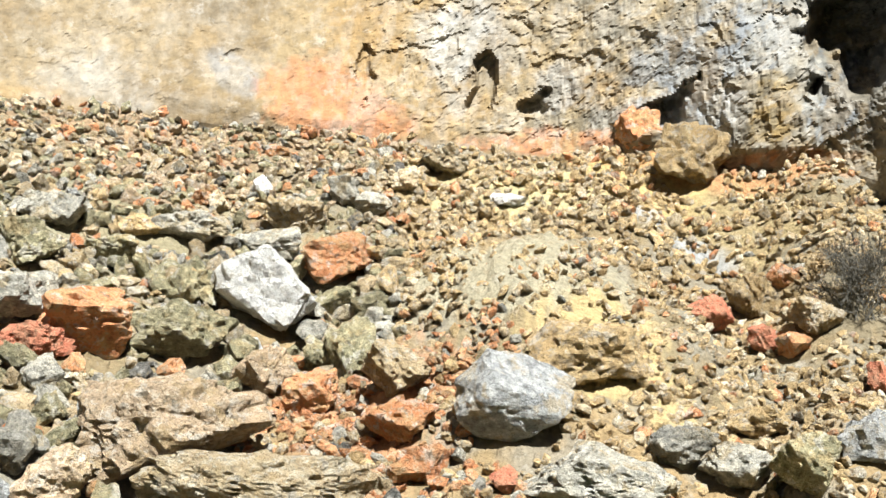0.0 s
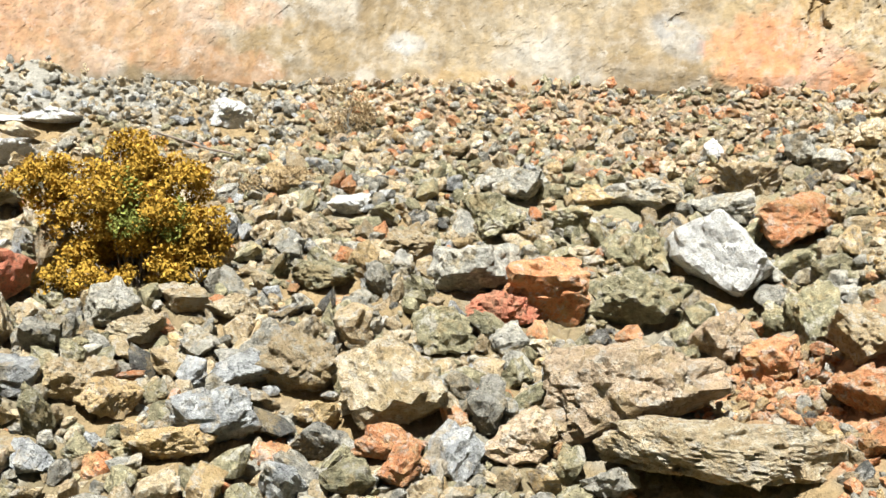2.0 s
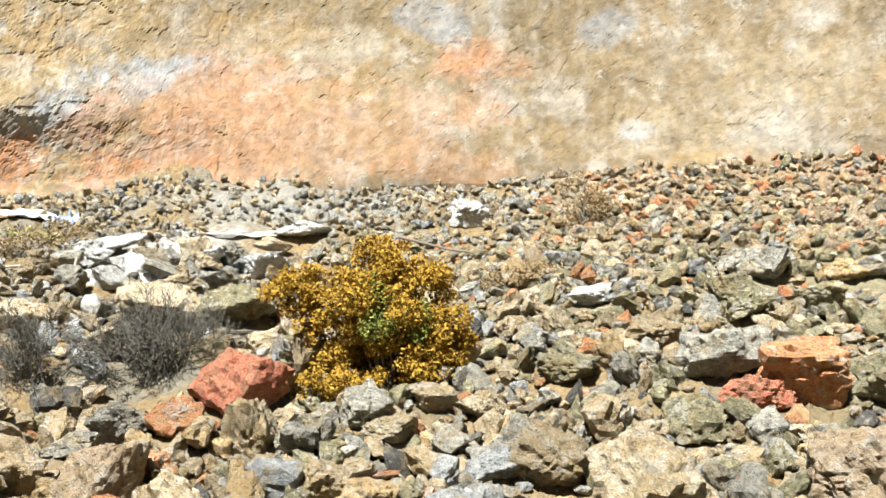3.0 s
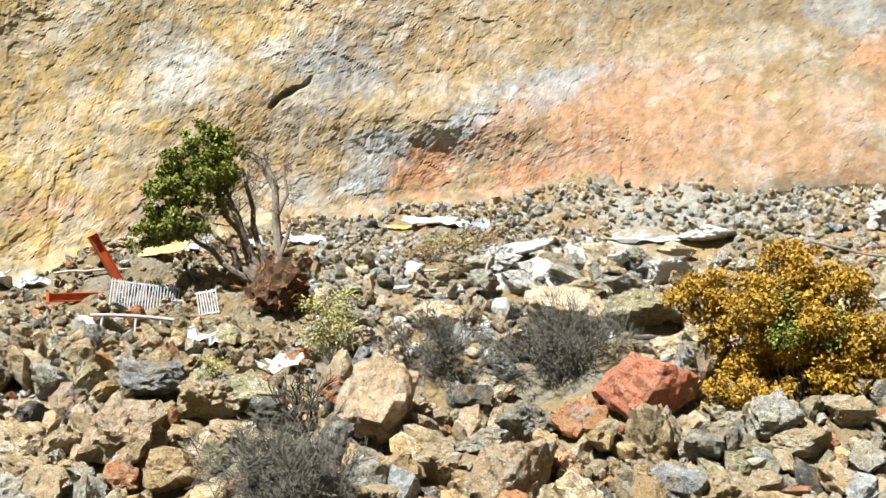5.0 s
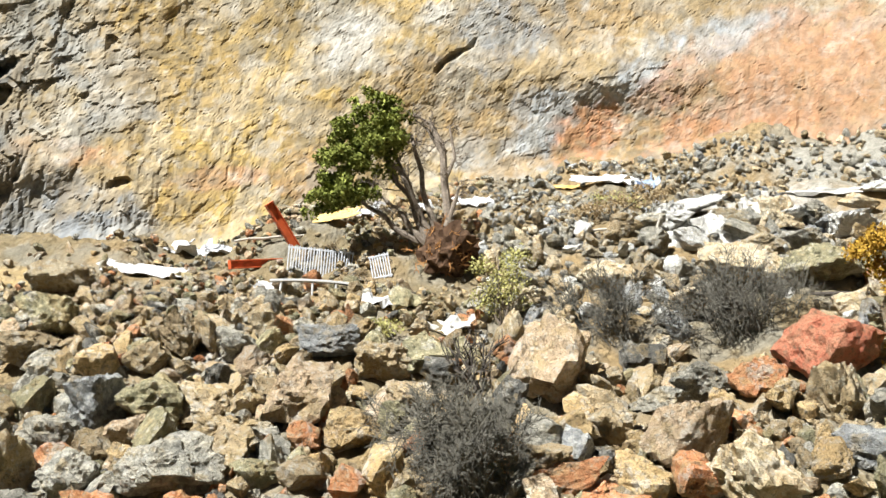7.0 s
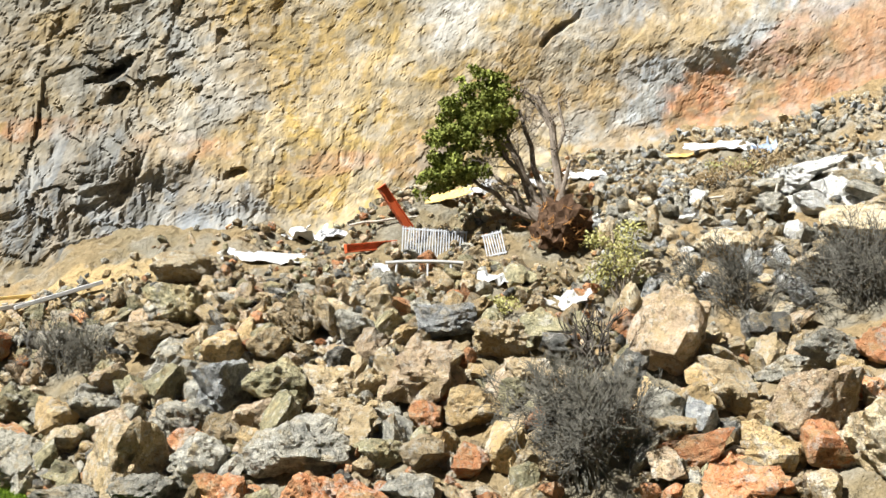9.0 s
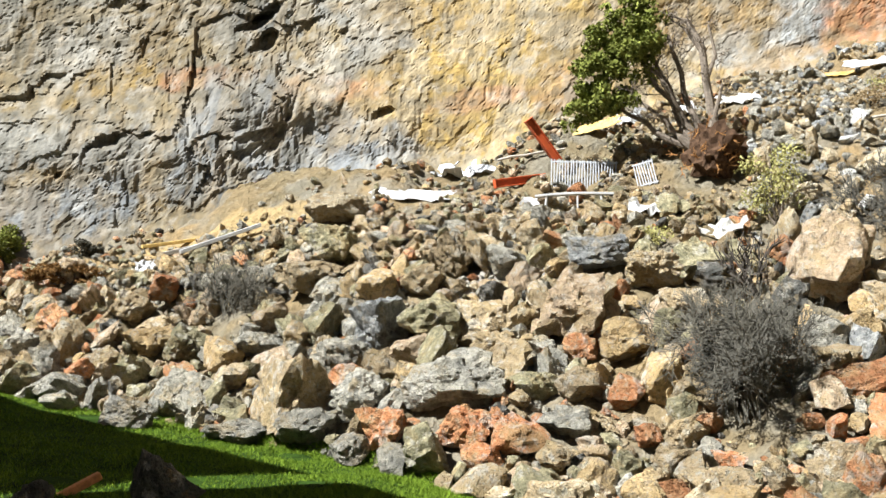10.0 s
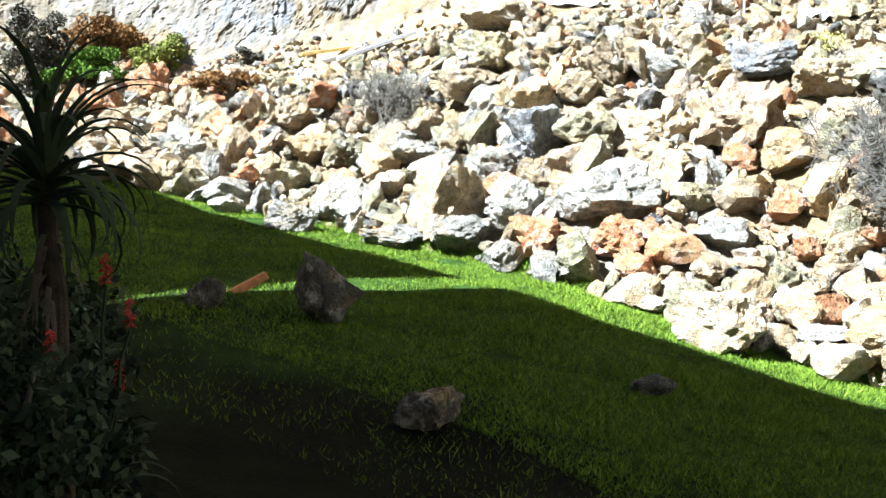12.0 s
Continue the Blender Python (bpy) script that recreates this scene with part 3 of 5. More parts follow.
    rgb = bed(rgb, a, e, -16.2, 11.4, 2.64, 0.51, ORANGE, .95, -0, 0.7, 170)
    rgb = bed(rgb, a, e, 17.6, 15.6, 1.47, 1.14, PALE, 0.30, 12, 0.7, 171)
    rgb = bed(rgb, a, e, 10.8, 16.2, 1.46, 0.86, STONE, .5, -37, 0.7, 172)
    rgb = bed(rgb, a, e, -0.5, 17.7, 1.32, 1.14, PALE, .6, -44, 0.7, 173)
    rgb = bed(rgb, a, e, 3.3, 17.4, 1.85, 1.43, SAND, .8, -43, 0.7, 174)
    rgb = bed(rgb, a, e, -12.1, 14.2, 2.21, 1.43, SILVER, .7, -13, 0.7, 175)
    rgb = bed(rgb, a, e, -13.7, 14.8, 1.45, 1.14, PALE, .6, -30, 0.7, 176)
    rgb = bed(rgb, a, e, -16.8, 13.9, 1.20, 1.43, OCHRE, .7, -79, 0.7, 177)
    rgb = bed(rgb, a, e, -15.3, 17.3, 1.65, 2.00, STONE, .8, -26, 0.7, 178)
    rgb = bed(rgb, a, e, -19.1, 13.1, 1.52, 1.14, STONE, .8, -28, 0.7, 179)
    rgb = bed(rgb, a, e, -5.6, 15.4, 1.29, 1.14, STONE, .5, -23, 0.7, 180)
    rgb = bed(rgb, a, e, 41.8, 16.4, 8.76, 2.42, SALMON, 0.5, 3, 0.7, 180)
    rgb = bed(rgb, a, e, 34.3, 14.8, 3.90, 0.91, ORANGE, 0.35, -5, 0.7, 181)
    rgb = bed(rgb, a, e, 56.6, 13.9, 1.36, 1.14, ORANGE, 0.5, -149, 0.7, 182)
    rgb = bed(rgb, a, e, 74.0, 15.2, 4.27, 2.00, YELLOW, 0.6, 27, 0.7, 183)
    rgb = bed(rgb, a, e, 86.2, 10.0, 4.55, 2.14, STONE, 0.6, 3, 0.7, 184)
    rgb = bed(rgb, a, e, 90.9, 8.6, 6.03, 1.71, STONE, 0.5, 8, 0.7, 185)
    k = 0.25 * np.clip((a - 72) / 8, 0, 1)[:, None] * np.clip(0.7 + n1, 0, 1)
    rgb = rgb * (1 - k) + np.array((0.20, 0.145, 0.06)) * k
    rock = np.interp(a, (-24, -8, 2, 8, 46, 54, 130), (1, 0.9, 0.5, 0.3, 0.3, 0.7, 0.9))[:, None]
    run = fbm((sf + 0.25 * hf) / 0.7, hf / 3.0, 2, 4, 57)[:, None]
    blot = fbm(sf / 1.5 + 0.4 * n1[:, 0], hf / 1.1, 8, 5, 63)[:, None]
    chip = fbm(sf / 0.45, hf / 0.4, 3, 3, 67)[:, None]
    for value, tone, most in ((run - 0.42, PALE, 0.40), (-run - 0.30, BROWN, 0.55), (blot - 0.36, (0.34, 0.33, 0.29), 0.45), (-blot - 0.38, (0.40, 0.30, 0.15), 0.45), (chip - 0.36, (0.16, 0.145, 0.11), 0.6), (-chip - 0.60, PALE, 0.5)):
        k = most * rock * np.clip(value / 0.10, 0, 1)
        rgb = rgb * (1 - k) + np.array(tone) * k
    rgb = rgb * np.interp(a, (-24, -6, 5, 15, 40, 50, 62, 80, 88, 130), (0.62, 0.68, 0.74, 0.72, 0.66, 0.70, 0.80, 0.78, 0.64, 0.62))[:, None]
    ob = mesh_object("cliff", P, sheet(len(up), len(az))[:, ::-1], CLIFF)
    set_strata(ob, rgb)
    return tagged(ob, "high weathered cliff of cream, ochre, salmon and grey rock beds", "cliff", kind="structure")


build_cliff()


# ---- slope of fallen rock under the cliff, and the turf before it ----
def build_slope():
    az = np.concatenate([np.arange(-60, -24, 1.0), np.arange(-24, 109, 0.18), np.arange(109, 131, 1.0)])
    v = np.linspace(-0.02, 1.1, 210)
    A, V = np.meshgrid(az, v)
    r = along(BASE_R, A) + V * (along(TOE_R, A) - along(BASE_R, A))
    t = np.radians(A)
    x, y = -np.sin(t) * r, np.cos(t) * r
    l, _ = facets(x / 0.45, y / 0.45, 91)
    mound = np.exp(-((A + 4.5) / 7) ** 2 - ((V - 0.48) / 0.2) ** 2)
    z = ground(x, y) + (0.07 * l + 0.42 * mound * fbm(x / 1.1, y / 1.1, 0, 4, 95)) * np.clip(V * 8, 0, 1) - np.clip(0.04 - V, 0, 1) * 10
    P = np.stack([x, y, z], -1).reshape(-1, 3)
    a, e = A.ravel(), V.ravel()
    n1 = fbm(x / 4, y / 4, 2, 4, 101).ravel()[:, None]
    n2 = fbm(x / 1.1, y / 1.1, 7, 3, 105).ravel()[:, None]
    k = np.clip(0.5 + 0.8 * n1, 0, 1)
    rgb = np.array((0.21, 0.17, 0.10)) * (1 - k) + np.array((0.30, 0.215, 0.11)) * k
    k = np.clip(n2 * 1.2, 0, 0.7)
    rgb = rgb * (1 - k) + np.array((0.24, 0.225, 0.18)) * k
    rgb = bed(rgb, a, e, -3.3, 0.49, 6.57, 0.08, (0.33, 0.30, 0.21), 0.90, 0, 0.6, 0, 16)
    rgb = bed(rgb, a, e, -7.8, 0.37, 4.57, 0.09, (0.45, 0.35, 0.17), 0.90, 0, 0.6, 1, 16)
    rgb = bed(rgb, a, e, -6.2, 0.87, 7.43, 0.10, (0.48, 0.41, 0.22), 0.80, 0, 0.6, 2, 16)
    rgb = bed(rgb, a, e, -10.5, 0.90, 3.43, 0.10, (0.50, 0.36, 0.15), 0.80, 0, 0.6, 3, 16)
    rgb = bed(rgb, a, e, -13.3, 0.97, 5.71, 0.05, (0.52, 0.26, 0.11), 0.60, 0, 0.6, 4, 16)
    rgb = bed(rgb, a, e, -14.5, 0.83, 3.71, 0.07, (0.31, 0.24, 0.12), 0.80, 0, 0.6, 5, 16)
    rgb = bed(rgb, a, e, -11.8, 0.77, 2.57, 0.04, SILVER, 0.60, 0, 0.6, 6, 16)
    rgb = bed(rgb, a, e, 4.7, 0.67, 2.57, 0.05, (0.37, 0.20, 0.09), 0.90, 0, 0.6, 7, 16)
    rgb = bed(rgb, a, e, 3.8, 0.31, 4.57, 0.12, (0.44, 0.23, 0.12), 0.80, 0, 0.6, 8, 16)
    rgb = bed(rgb, a, e, 16.5, 0.95, 9.43, 0.06, (0.34, 0.23, 0.14), 0.70, 0, 0.6, 9, 16)
    rgb = bed(rgb, a, e, 15.0, 0.67, 8.57, 0.17, (0.27, 0.25, 0.16), 0.70, 0, 0.6, 10, 16)
    rgb = bed(rgb, a, e, -20.4, 0.68, 2.00, 0.13, (0.20, 0.17, 0.11), 0.80, 0, 0.6, 11, 16)
    rgb = bed(rgb, a, e, 41.3, 0.93, 6.29, 0.10, (0.31, 0.295, 0.25), 0.85, 0, 0.6, 12, 16)
    rgb = bed(rgb, a, e, 31.3, 0.76, 3.71, 0.10, (0.34, 0.26, 0.13), 0.80, 0, 0.6, 13, 16)
    rgb = bed(rgb, a, e, 27.0, 0.67, 3.43, 0.09, (0.48, 0.41, 0.27), 0.60, 0, 0.6, 14, 16)
    rgb = bed(rgb, a, e, 43.9, 0.95, 5.71, 0.05, (0.32, 0.305, 0.26), 0.75, 0, 0.6, 15, 16)
    rgb = bed(rgb, a, e, 48.1, 0.78, 4.57, 0.08, (0.47, 0.45, 0.41), 0.80, 0, 0.6, 16, 16)
    rgb = bed(rgb, a, e, 75.9, 0.58, 5.71, 0.10, (0.39, 0.30, 0.16), 0.80, 0, 0.6, 17, 16)
    rgb = bed(rgb, a, e, 87.8, 0.88, 5.14, 0.06, (0.45, 0.33, 0.16), 0.90, 0, 0.6, 18, 16)
    rgb = bed(rgb, a, e, 73.7, 0.49, 3.43, 0.05, (0.39, 0.37, 0.34), 0.80, 0, 0.6, 19, 16)
    ob = mesh_object("rubble_slope", P, sheet(len(v), len(az))[:, ::-1], EARTH)
    set_strata(ob, rgb)
    return tagged(ob, "slope of loose ochre and grey earth from the rockfall", "slope", kind="structure")


build_slope()


def build_turf():
    az = np.arange(-180, 181, 1.5)
    rr = np.concatenate([np.linspace(0, 60, 130), [90, 160, 400, 1200, 3000]])
    A, Rr = np.meshgrid(az, rr)
    t = np.radians(A)
    x, y = -np.sin(t) * Rr + 0.3 * np.exp(-Rr), np.cos(t) * Rr + 0.2 * np.exp(-Rr)
    base = along(BASE_R, np.where(A < -90, A + 360, A))
    inside = np.minimum(Rr, base + 0.4)
    z = ground(-np.sin(t) * inside, np.cos(t) * inside) - np.clip(Rr - base, 0, 1) * 0.9
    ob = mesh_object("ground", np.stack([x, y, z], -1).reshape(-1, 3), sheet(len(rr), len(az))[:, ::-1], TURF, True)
    # near soil is dark earth blackened further: the foreground's shade put into the tint
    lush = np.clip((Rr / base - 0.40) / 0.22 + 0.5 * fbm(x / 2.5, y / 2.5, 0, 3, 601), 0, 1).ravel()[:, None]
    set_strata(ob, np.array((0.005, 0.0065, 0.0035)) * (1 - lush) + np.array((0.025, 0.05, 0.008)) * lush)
    return tagged(ob, "rough green turf running up to the rockfall", "ground", kind="structure")


build_turf()


# ---- rocks ----
def ball(level):
    bm = bmesh.new()
    bmesh.ops.create_icosphere(bm, subdivisions=level, radius=1.0)
    v = np.array([p.co[:] for p in bm.verts])
    f = np.array([[p.index for p in q.verts] for q in bm.faces])
    bm.free()
    return v / np.linalg.norm(v, axis=1)[:, None], f


BALLS = {n: ball(n) for n in (1, 2, 3, 4, 5)}


def rock_shape(seed, level, planes=13, rough=0.06, aspect=(1, 1, 1)):
    """A broken block: a ball cut by random planes, its edges worn, chipped and pitted, 1 across."""
    rng = np.random.default_rng(seed)
    d, f = BALLS[level]
    axes = np.linalg.qr(rng.normal(size=(3, 3)))[0]
    n = np.concatenate([axes, -axes, rng.normal(size=(max(planes - 6, 1), 3))])
    n[:6] += rng.normal(size=(6, 3)) * 0.22
    n /= np.linalg.norm(n, axis=1)[:, None]
    off = np.concatenate([rng.uniform(0.40, 0.72, 6), rng.uniform(0.50, 0.95, len(n) - 6)])
    o = seed * 7.31 % 50
    e = d
    if level > 2:
        warp = np.stack([fbm(d[:, 0] * 1.9 + o, d[:, 1] * 1.9, d[:, 2] * 1.9 + i * 9, 3, 211) for i in range(3)], 1)
        e = d + 0.13 * warp
        e /= np.linalg.norm(e, axis=1)[:, None]
    worn = rng.uniform(16, 40) if level > 2 else 50
    r = (np.sum(np.maximum(e @ n.T / off, 0.02) ** worn, axis=1) + 1.25 ** -worn) ** (-1 / worn)
    d0, d = d, d * aspect
    if level > 2:
        r = r * (1 + rough * fbm(d[:, 0] * 4.2 + o, d[:, 1] * 4.2, d[:, 2] * 4.2, 4, 205))
        crack = np.abs(fbm(d[:, 0] * 1.5 + o, d[:, 1] * 1.5 + 3, d[:, 2] * 1.5, 2, 201))
        r = r * (1 - 1.4 * rough * np.clip(1 - crack / 0.07, 0, 1))
        l, _ = facets((d[:, 0] + d[:, 2] * 0.7) * 3 + o, (d[:, 1] - d[:, 2] * 0.7) * 3, 221, 0.9)
        r = r * (1 + rough * 0.5 * l)
    else:
        r = r * (1 + rough * rng.normal(size=len(d)))
    v = d0 * r[:, None]
    lo, hi = v.min(0), v.max(0)
    return (v - (lo + hi) / 2) / (hi - lo), f


BOULDERS = [0]
CLEAR = []      # where no loose stone lies: x, y, how far, and the size that is still let in


def boulder(x, y, wide, high, color, label="", deep=0.0, tilt=0.0, raise_by=0.0, level=4, name="boulder", planes=11, rough=0.11, seed=0):
    """A boulder bedded on the ground at x, y, its broad side to the viewpoint."""
    BOULDERS[0] += 1
    k = BOULDERS[0]
    size = np.array((wide, deep or (wide + high) * 0.5, high))
    v, f = rock_shape(seed or 1000 + k, 5 if wide > 3.5 else level if wide > 1.5 else 3, planes, rough, size / size.mean())
    v = v * size
    ob = mesh_object(name, v, f, ROCK[color])
    ob.matrix_basis = pose(x, y, float(ground(x, y)) + 0.38 * high + raise_by, 0, tilt, float(bearing(x, y)))
    CLEAR.append((x, y, 0.36 * wide, 0.0))
    words = {"grey": "grey angular", "slate": "blue-grey smooth", "olive": "olive-grey", "tan": "tan weathered", "cream": "cream-coloured", "ochre": "ochre-yellow crumbly", "rust": "rust-orange",
             "red": "brick-red", "pink": "pinkish-tan", "white": "chalk-white", "dark": "dark grey"}[color]
    return tagged(ob, label or words + " boulder bedded in the rockfall", "boulder", "fallen boulders")


boulder(-5.76, 36.61, 3.34, 2.80, "white", "chalk-white rounded boulder standing up from the rubble", planes=14, rough=0.04, seed=12)
boulder(-6.28, 40.37, 2.39, 1.29, "grey")
boulder(-12.24, 31.65, 2.87, 1.59, "grey", "flat grey slab lying on an orange boulder", raise_by=0.25, tilt=-6)
boulder(-10.05, 31.81, 2.64, 2.16, "rust")
boulder(-11.07, 30.94, 2.26, 1.10, "red")
boulder(-7.77, 33.60, 3.46, 1.95, "olive")
boulder(-6.77, 28.19, 5.28, 2.88, "pink", "large tan boulder with a pale pinkish split face", planes=16)
boulder(-3.98, 26.56, 6.25, 1.45, "cream", "broad pale slab tilted over a dark gap", tilt=5, planes=16)
boulder(1.79, 28.92, 3.09, 2.34, "slate", "large blue-grey boulder, smooth and pitted", planes=16, rough=0.04)
boulder(3.49, 26.83, 3.93, 1.68, "grey", "broad grey slab with a pale broken edge")
boulder(1.39, 27.22, 0.68, 0.69, "red")
boulder(3.94, 31.08, 3.34, 1.89, "ochre")
boulder(8.42, 35.98, 1.56, 1.29, "red")
boulder(9.68, 34.43, 1.00, 0.96, "red")
boulder(10.26, 33.40, 1.11, 1.03, "rust")
boulder(10.16, 37.35, 1.64, 1.71, "ochre")
boulder(11.24, 37.41, 1.08, 0.89, "rust")
boulder(11.15, 33.91, 1.74, 1.38, "tan")
boulder(8.37, 26.75, 1.66, 1.66, "olive")
boulder(5.95, 28.66, 1.85, 1.26, "grey")
boulder(7.09, 27.94, 1.98, 1.32, "grey")
boulder(10.06, 27.48, 1.31, 1.34, "slate")
boulder(-5.15, 32.60, 1.92, 1.49, "pink")
boulder(-2.76, 34.12, 1.72, 2.16, "olive")
boulder(-3.72, 39.65, 2.65, 2.03, "rust")
boulder(-1.16, 29.41, 2.05, 1.30, "rust")
boulder(-3.73, 32.12, 1.74, 1.43, "rust")
boulder(-0.62, 27.87, 1.50, 1.13, "rust")
boulder(-1.32, 31.54, 2.03, 1.70, "tan")
boulder(-9.91, 26.53, 1.05, 1.68, "grey")
boulder(-8.97, 26.15, 1.93, 1.41, "pink")
boulder(0.06, 47.28, 2.35, 1.56, "cream")
boulder(-1.67, 45.22, 1.51, 1.17, "cream")
boulder(-3.85, 44.00, 1.47, 1.26, "grey")
boulder(-7.21, 44.67, 0.83, 1.11, "white")
boulder(-8.61, 42.90, 0.87, 1.00, "cream")
boulder(-2.70, 43.42, 1.45, 1.09, "grey")
boulder(-5.47, 41.98, 2.54, 1.66, "tan")
boulder(2.56, 43.75, 1.50, 0.65, "white")
boulder(8.37, 47.28, 2.13, 2.31, "rust")
boulder(9.96, 44.15, 3.10, 2.58, "ochre")
boulder(-13.30, 38.85, 1.97, 1.34, "grey")
boulder(-11.24, 37.99, 1.90, 1.29, "olive")
boulder(-9.15, 40.43, 2.87, 1.35, "grey")
boulder(-13.16, 36.43, 1.85, 1.26, "olive")
boulder(-8.47, 36.07, 1.37, 1.20, "olive")
boulder(-23.88, 23.85, 3.22, 2.16, "red", "large brick-red boulder with a dark underside", planes=22, rough=0.07, seed=1061, tilt=-10)
boulder(-23.53, 26.30, 1.16, 2.17, "tan")
boulder(-24.13, 21.49, 1.65, 1.25, "rust")
boulder(-24.81, 26.47, 0.77, 1.31, "slate")
boulder(-20.45, 25.28, 1.61, 1.61, "grey")
boulder(-19.52, 25.16, 1.66, 0.89, "cream")
boulder(-19.28, 27.12, 1.74, 1.02, "cream")
boulder(-17.91, 27.48, 1.63, 0.92, "cream")
boulder(-15.06, 26.22, 2.27, 1.82, "tan")
boulder(-12.16, 26.08, 3.25, 2.61, "cream", "large cream boulder with honey-coloured flanks", planes=15)
boulder(-14.05, 25.38, 1.41, 0.81, "ochre")
boulder(-15.53, 22.99, 2.26, 1.60, "slate")
boulder(-16.21, 25.22, 1.64, 1.00, "slate")
boulder(-19.28, 22.17, 1.58, 1.14, "tan")
boulder(-18.27, 22.56, 1.75, 1.05, "ochre")
boulder(-20.33, 21.37, 1.46, 1.14, "slate")
boulder(-21.30, 18.90, 2.59, 2.14, "cream")
boulder(-13.49, 24.69, 1.59, 1.06, "grey")
boulder(-11.80, 24.88, 1.92, 1.04, "rust")
boulder(-15.93, 21.92, 2.21, 0.88, "ochre")
boulder(-14.26, 27.71, 1.13, 1.63, "tan")
boulder(-14.92, 32.60, 1.98, 1.39, "tan")
boulder(-15.61, 30.96, 0.99, 1.35, "ochre")
boulder(-16.41, 29.88, 2.06, 0.96, "olive")
boulder(-18.38, 31.12, 1.19, 0.92, "grey")
boulder(-12.26, 29.18, 1.74, 1.40, "olive")
boulder(-10.72, 39.77, 1.62, 0.94, "ochre")
boulder(-9.23, 42.86, 0.80, 0.77, "rust")
boulder(-26.07, 39.43, 1.89, 1.40, "white")
boulder(-17.89, 34.35, 1.53, 0.78, "white")
boulder(-13.82, 36.91, 1.76, 1.33, "olive")
boulder(-14.13, 39.05, 1.86, 0.95, "grey")
boulder(-27.22, 27.01, 2.74, 1.60, "olive")
boulder(-29.89, 31.00, 1.82, 0.99, "white")
boulder(-32.42, 27.17, 1.41, 1.43, "white")
boulder(-32.37, 28.36, 1.48, 0.87, "grey")
boulder(-29.22, 25.54, 3.14, 1.52, "cream")
boulder(-28.04, 17.19, 2.50, 2.87, "pink", "big pinkish-tan boulder seamed with cracks", planes=17)
boulder(-30.55, 13.12, 1.74, 1.38, "tan")
boulder(-30.87, 14.65, 1.88, 1.36, "olive")
boulder(-29.95, 10.38, 1.99, 2.03, "pink", "tall pinkish-tan boulder standing in the rockfall")
boulder(-31.98, 6.81, 2.05, 1.97, "olive")
boulder(-31.52, 8.17, 2.04, 1.44, "tan")
boulder(-32.77, 5.47, 1.82, 1.77, "slate")
boulder(-29.90, 8.37, 1.87, 1.04, "tan")
boulder(-28.45, 6.64, 2.76, 1.63, "grey", "squarish grey boulder with split faces")
boulder(-32.22, 4.32, 1.92, 1.43, "grey")
boulder(-29.71, 4.38, 1.65, 1.46, "grey")
boulder(-28.98, 10.28, 0.96, 0.81, "rust")
boulder(-26.99, 10.80, 1.14, 0.97, "rust")
boulder(-23.77, 18.79, 2.38, 2.10, "pink", "tan boulder with dark banding on its side")
boulder(-22.70, 18.26, 1.45, 1.36, "rust")
boulder(-23.27, 17.06, 1.43, 1.09, "ochre")
boulder(-25.39, 20.69, 1.97, 1.27, "grey")
boulder(-28.20, 20.65, 1.46, 1.20, "dark")
boulder(-25.88, 19.60, 1.95, 0.77, "grey")
boulder(-25.77, 15.70, 1.34, 1.44, "grey")
boulder(-25.17, 16.32, 1.09, 1.27, "slate")
boulder(-25.74, 17.81, 1.39, 1.33, "tan")
boulder(-22.21, 22.40, 1.57, 1.76, "tan")
boulder(-31.78, 21.68, 2.03, 1.29, "cream")
boulder(-34.14, 10.55, 1.02, 1.33, "cream")
boulder(-31.92, 11.98, 2.05, 1.23, "slate")
boulder(-38.49, 4.82, 2.30, 1.76, "olive")
boulder(-40.84, 5.37, 2.60, 1.31, "cream")
boulder(-34.69, 8.17, 1.58, 1.57, "tan")
boulder(-37.76, 3.93, 2.39, 1.27, "tan")
boulder(-30.77, 2.78, 2.35, 2.31, "tan")
boulder(-34.45, -0.10, 2.17, 1.65, "grey")
boulder(-37.20, 0.09, 1.75, 1.48, "olive")
boulder(-38.22, -1.23, 1.69, 1.11, "ochre")
boulder(-28.11, 4.77, 1.49, 1.11, "rust")
boulder(-26.99, 6.66, 1.68, 1.15, "rust")
boulder(-27.45, 9.72, 1.45, 1.00, "tan")
boulder(-22.33, 15.67, 2.01, 1.43, "rust")
boulder(-26.57, 8.96, 1.40, 0.97, "grey")
boulder(-29.74, 3.06, 1.80, 1.03, "grey")
boulder(-34.24, 7.11, 1.48, 1.13, "tan")
boulder(-34.72, 5.80, 1.49, 1.14, "ochre")
boulder(-39.91, -1.77, 1.69, 1.29, "tan")
boulder(-22.37, 7.54, 1.92, 1.40, "cream", "pale jagged boulder lying out on the turf", planes=14, rough=0.09)
boulder(-21.02, 9.60, 1.23, 0.94, "cream")
boulder(-24.83, 6.91, 0.88, 0.41, "cream")
boulder(-22.01, 9.18, 0.69, 0.51, "tan")
boulder(-19.87, -0.31, 1.26, 1.42, "dark", "dark boulder resting on the turf in the shade", planes=14, rough=0.13)
# dark rock on these three stones stands in for the shade over them
boulder(-19.81, -2.48, 0.79, 0.58, "dark")
boulder(-13.84, 1.00, 0.93, 0.58, "dark")
boulder(-17.00, 4.73, 0.75, 0.38, "dark")
boulder(-31.12, 1.34, 2.04, 0.71, "grey")
boulder(-25.60, 10.72, 0.72, 0.70, "rust")
boulder(-25.41, 8.36, 0.98, 0.82, "tan")
boulder(-26.12, 6.79, 1.06, 0.76, "rust")
boulder(-22.19, 10.61, 0.97, 1.12, "cream")
boulder(-22.33, 9.91, 1.36, 0.39, "grey")
boulder(-37.42, -3.29, 0.97, 0.79, "rust")
boulder(-32.61, -1.57, 1.62, 1.04, "grey")
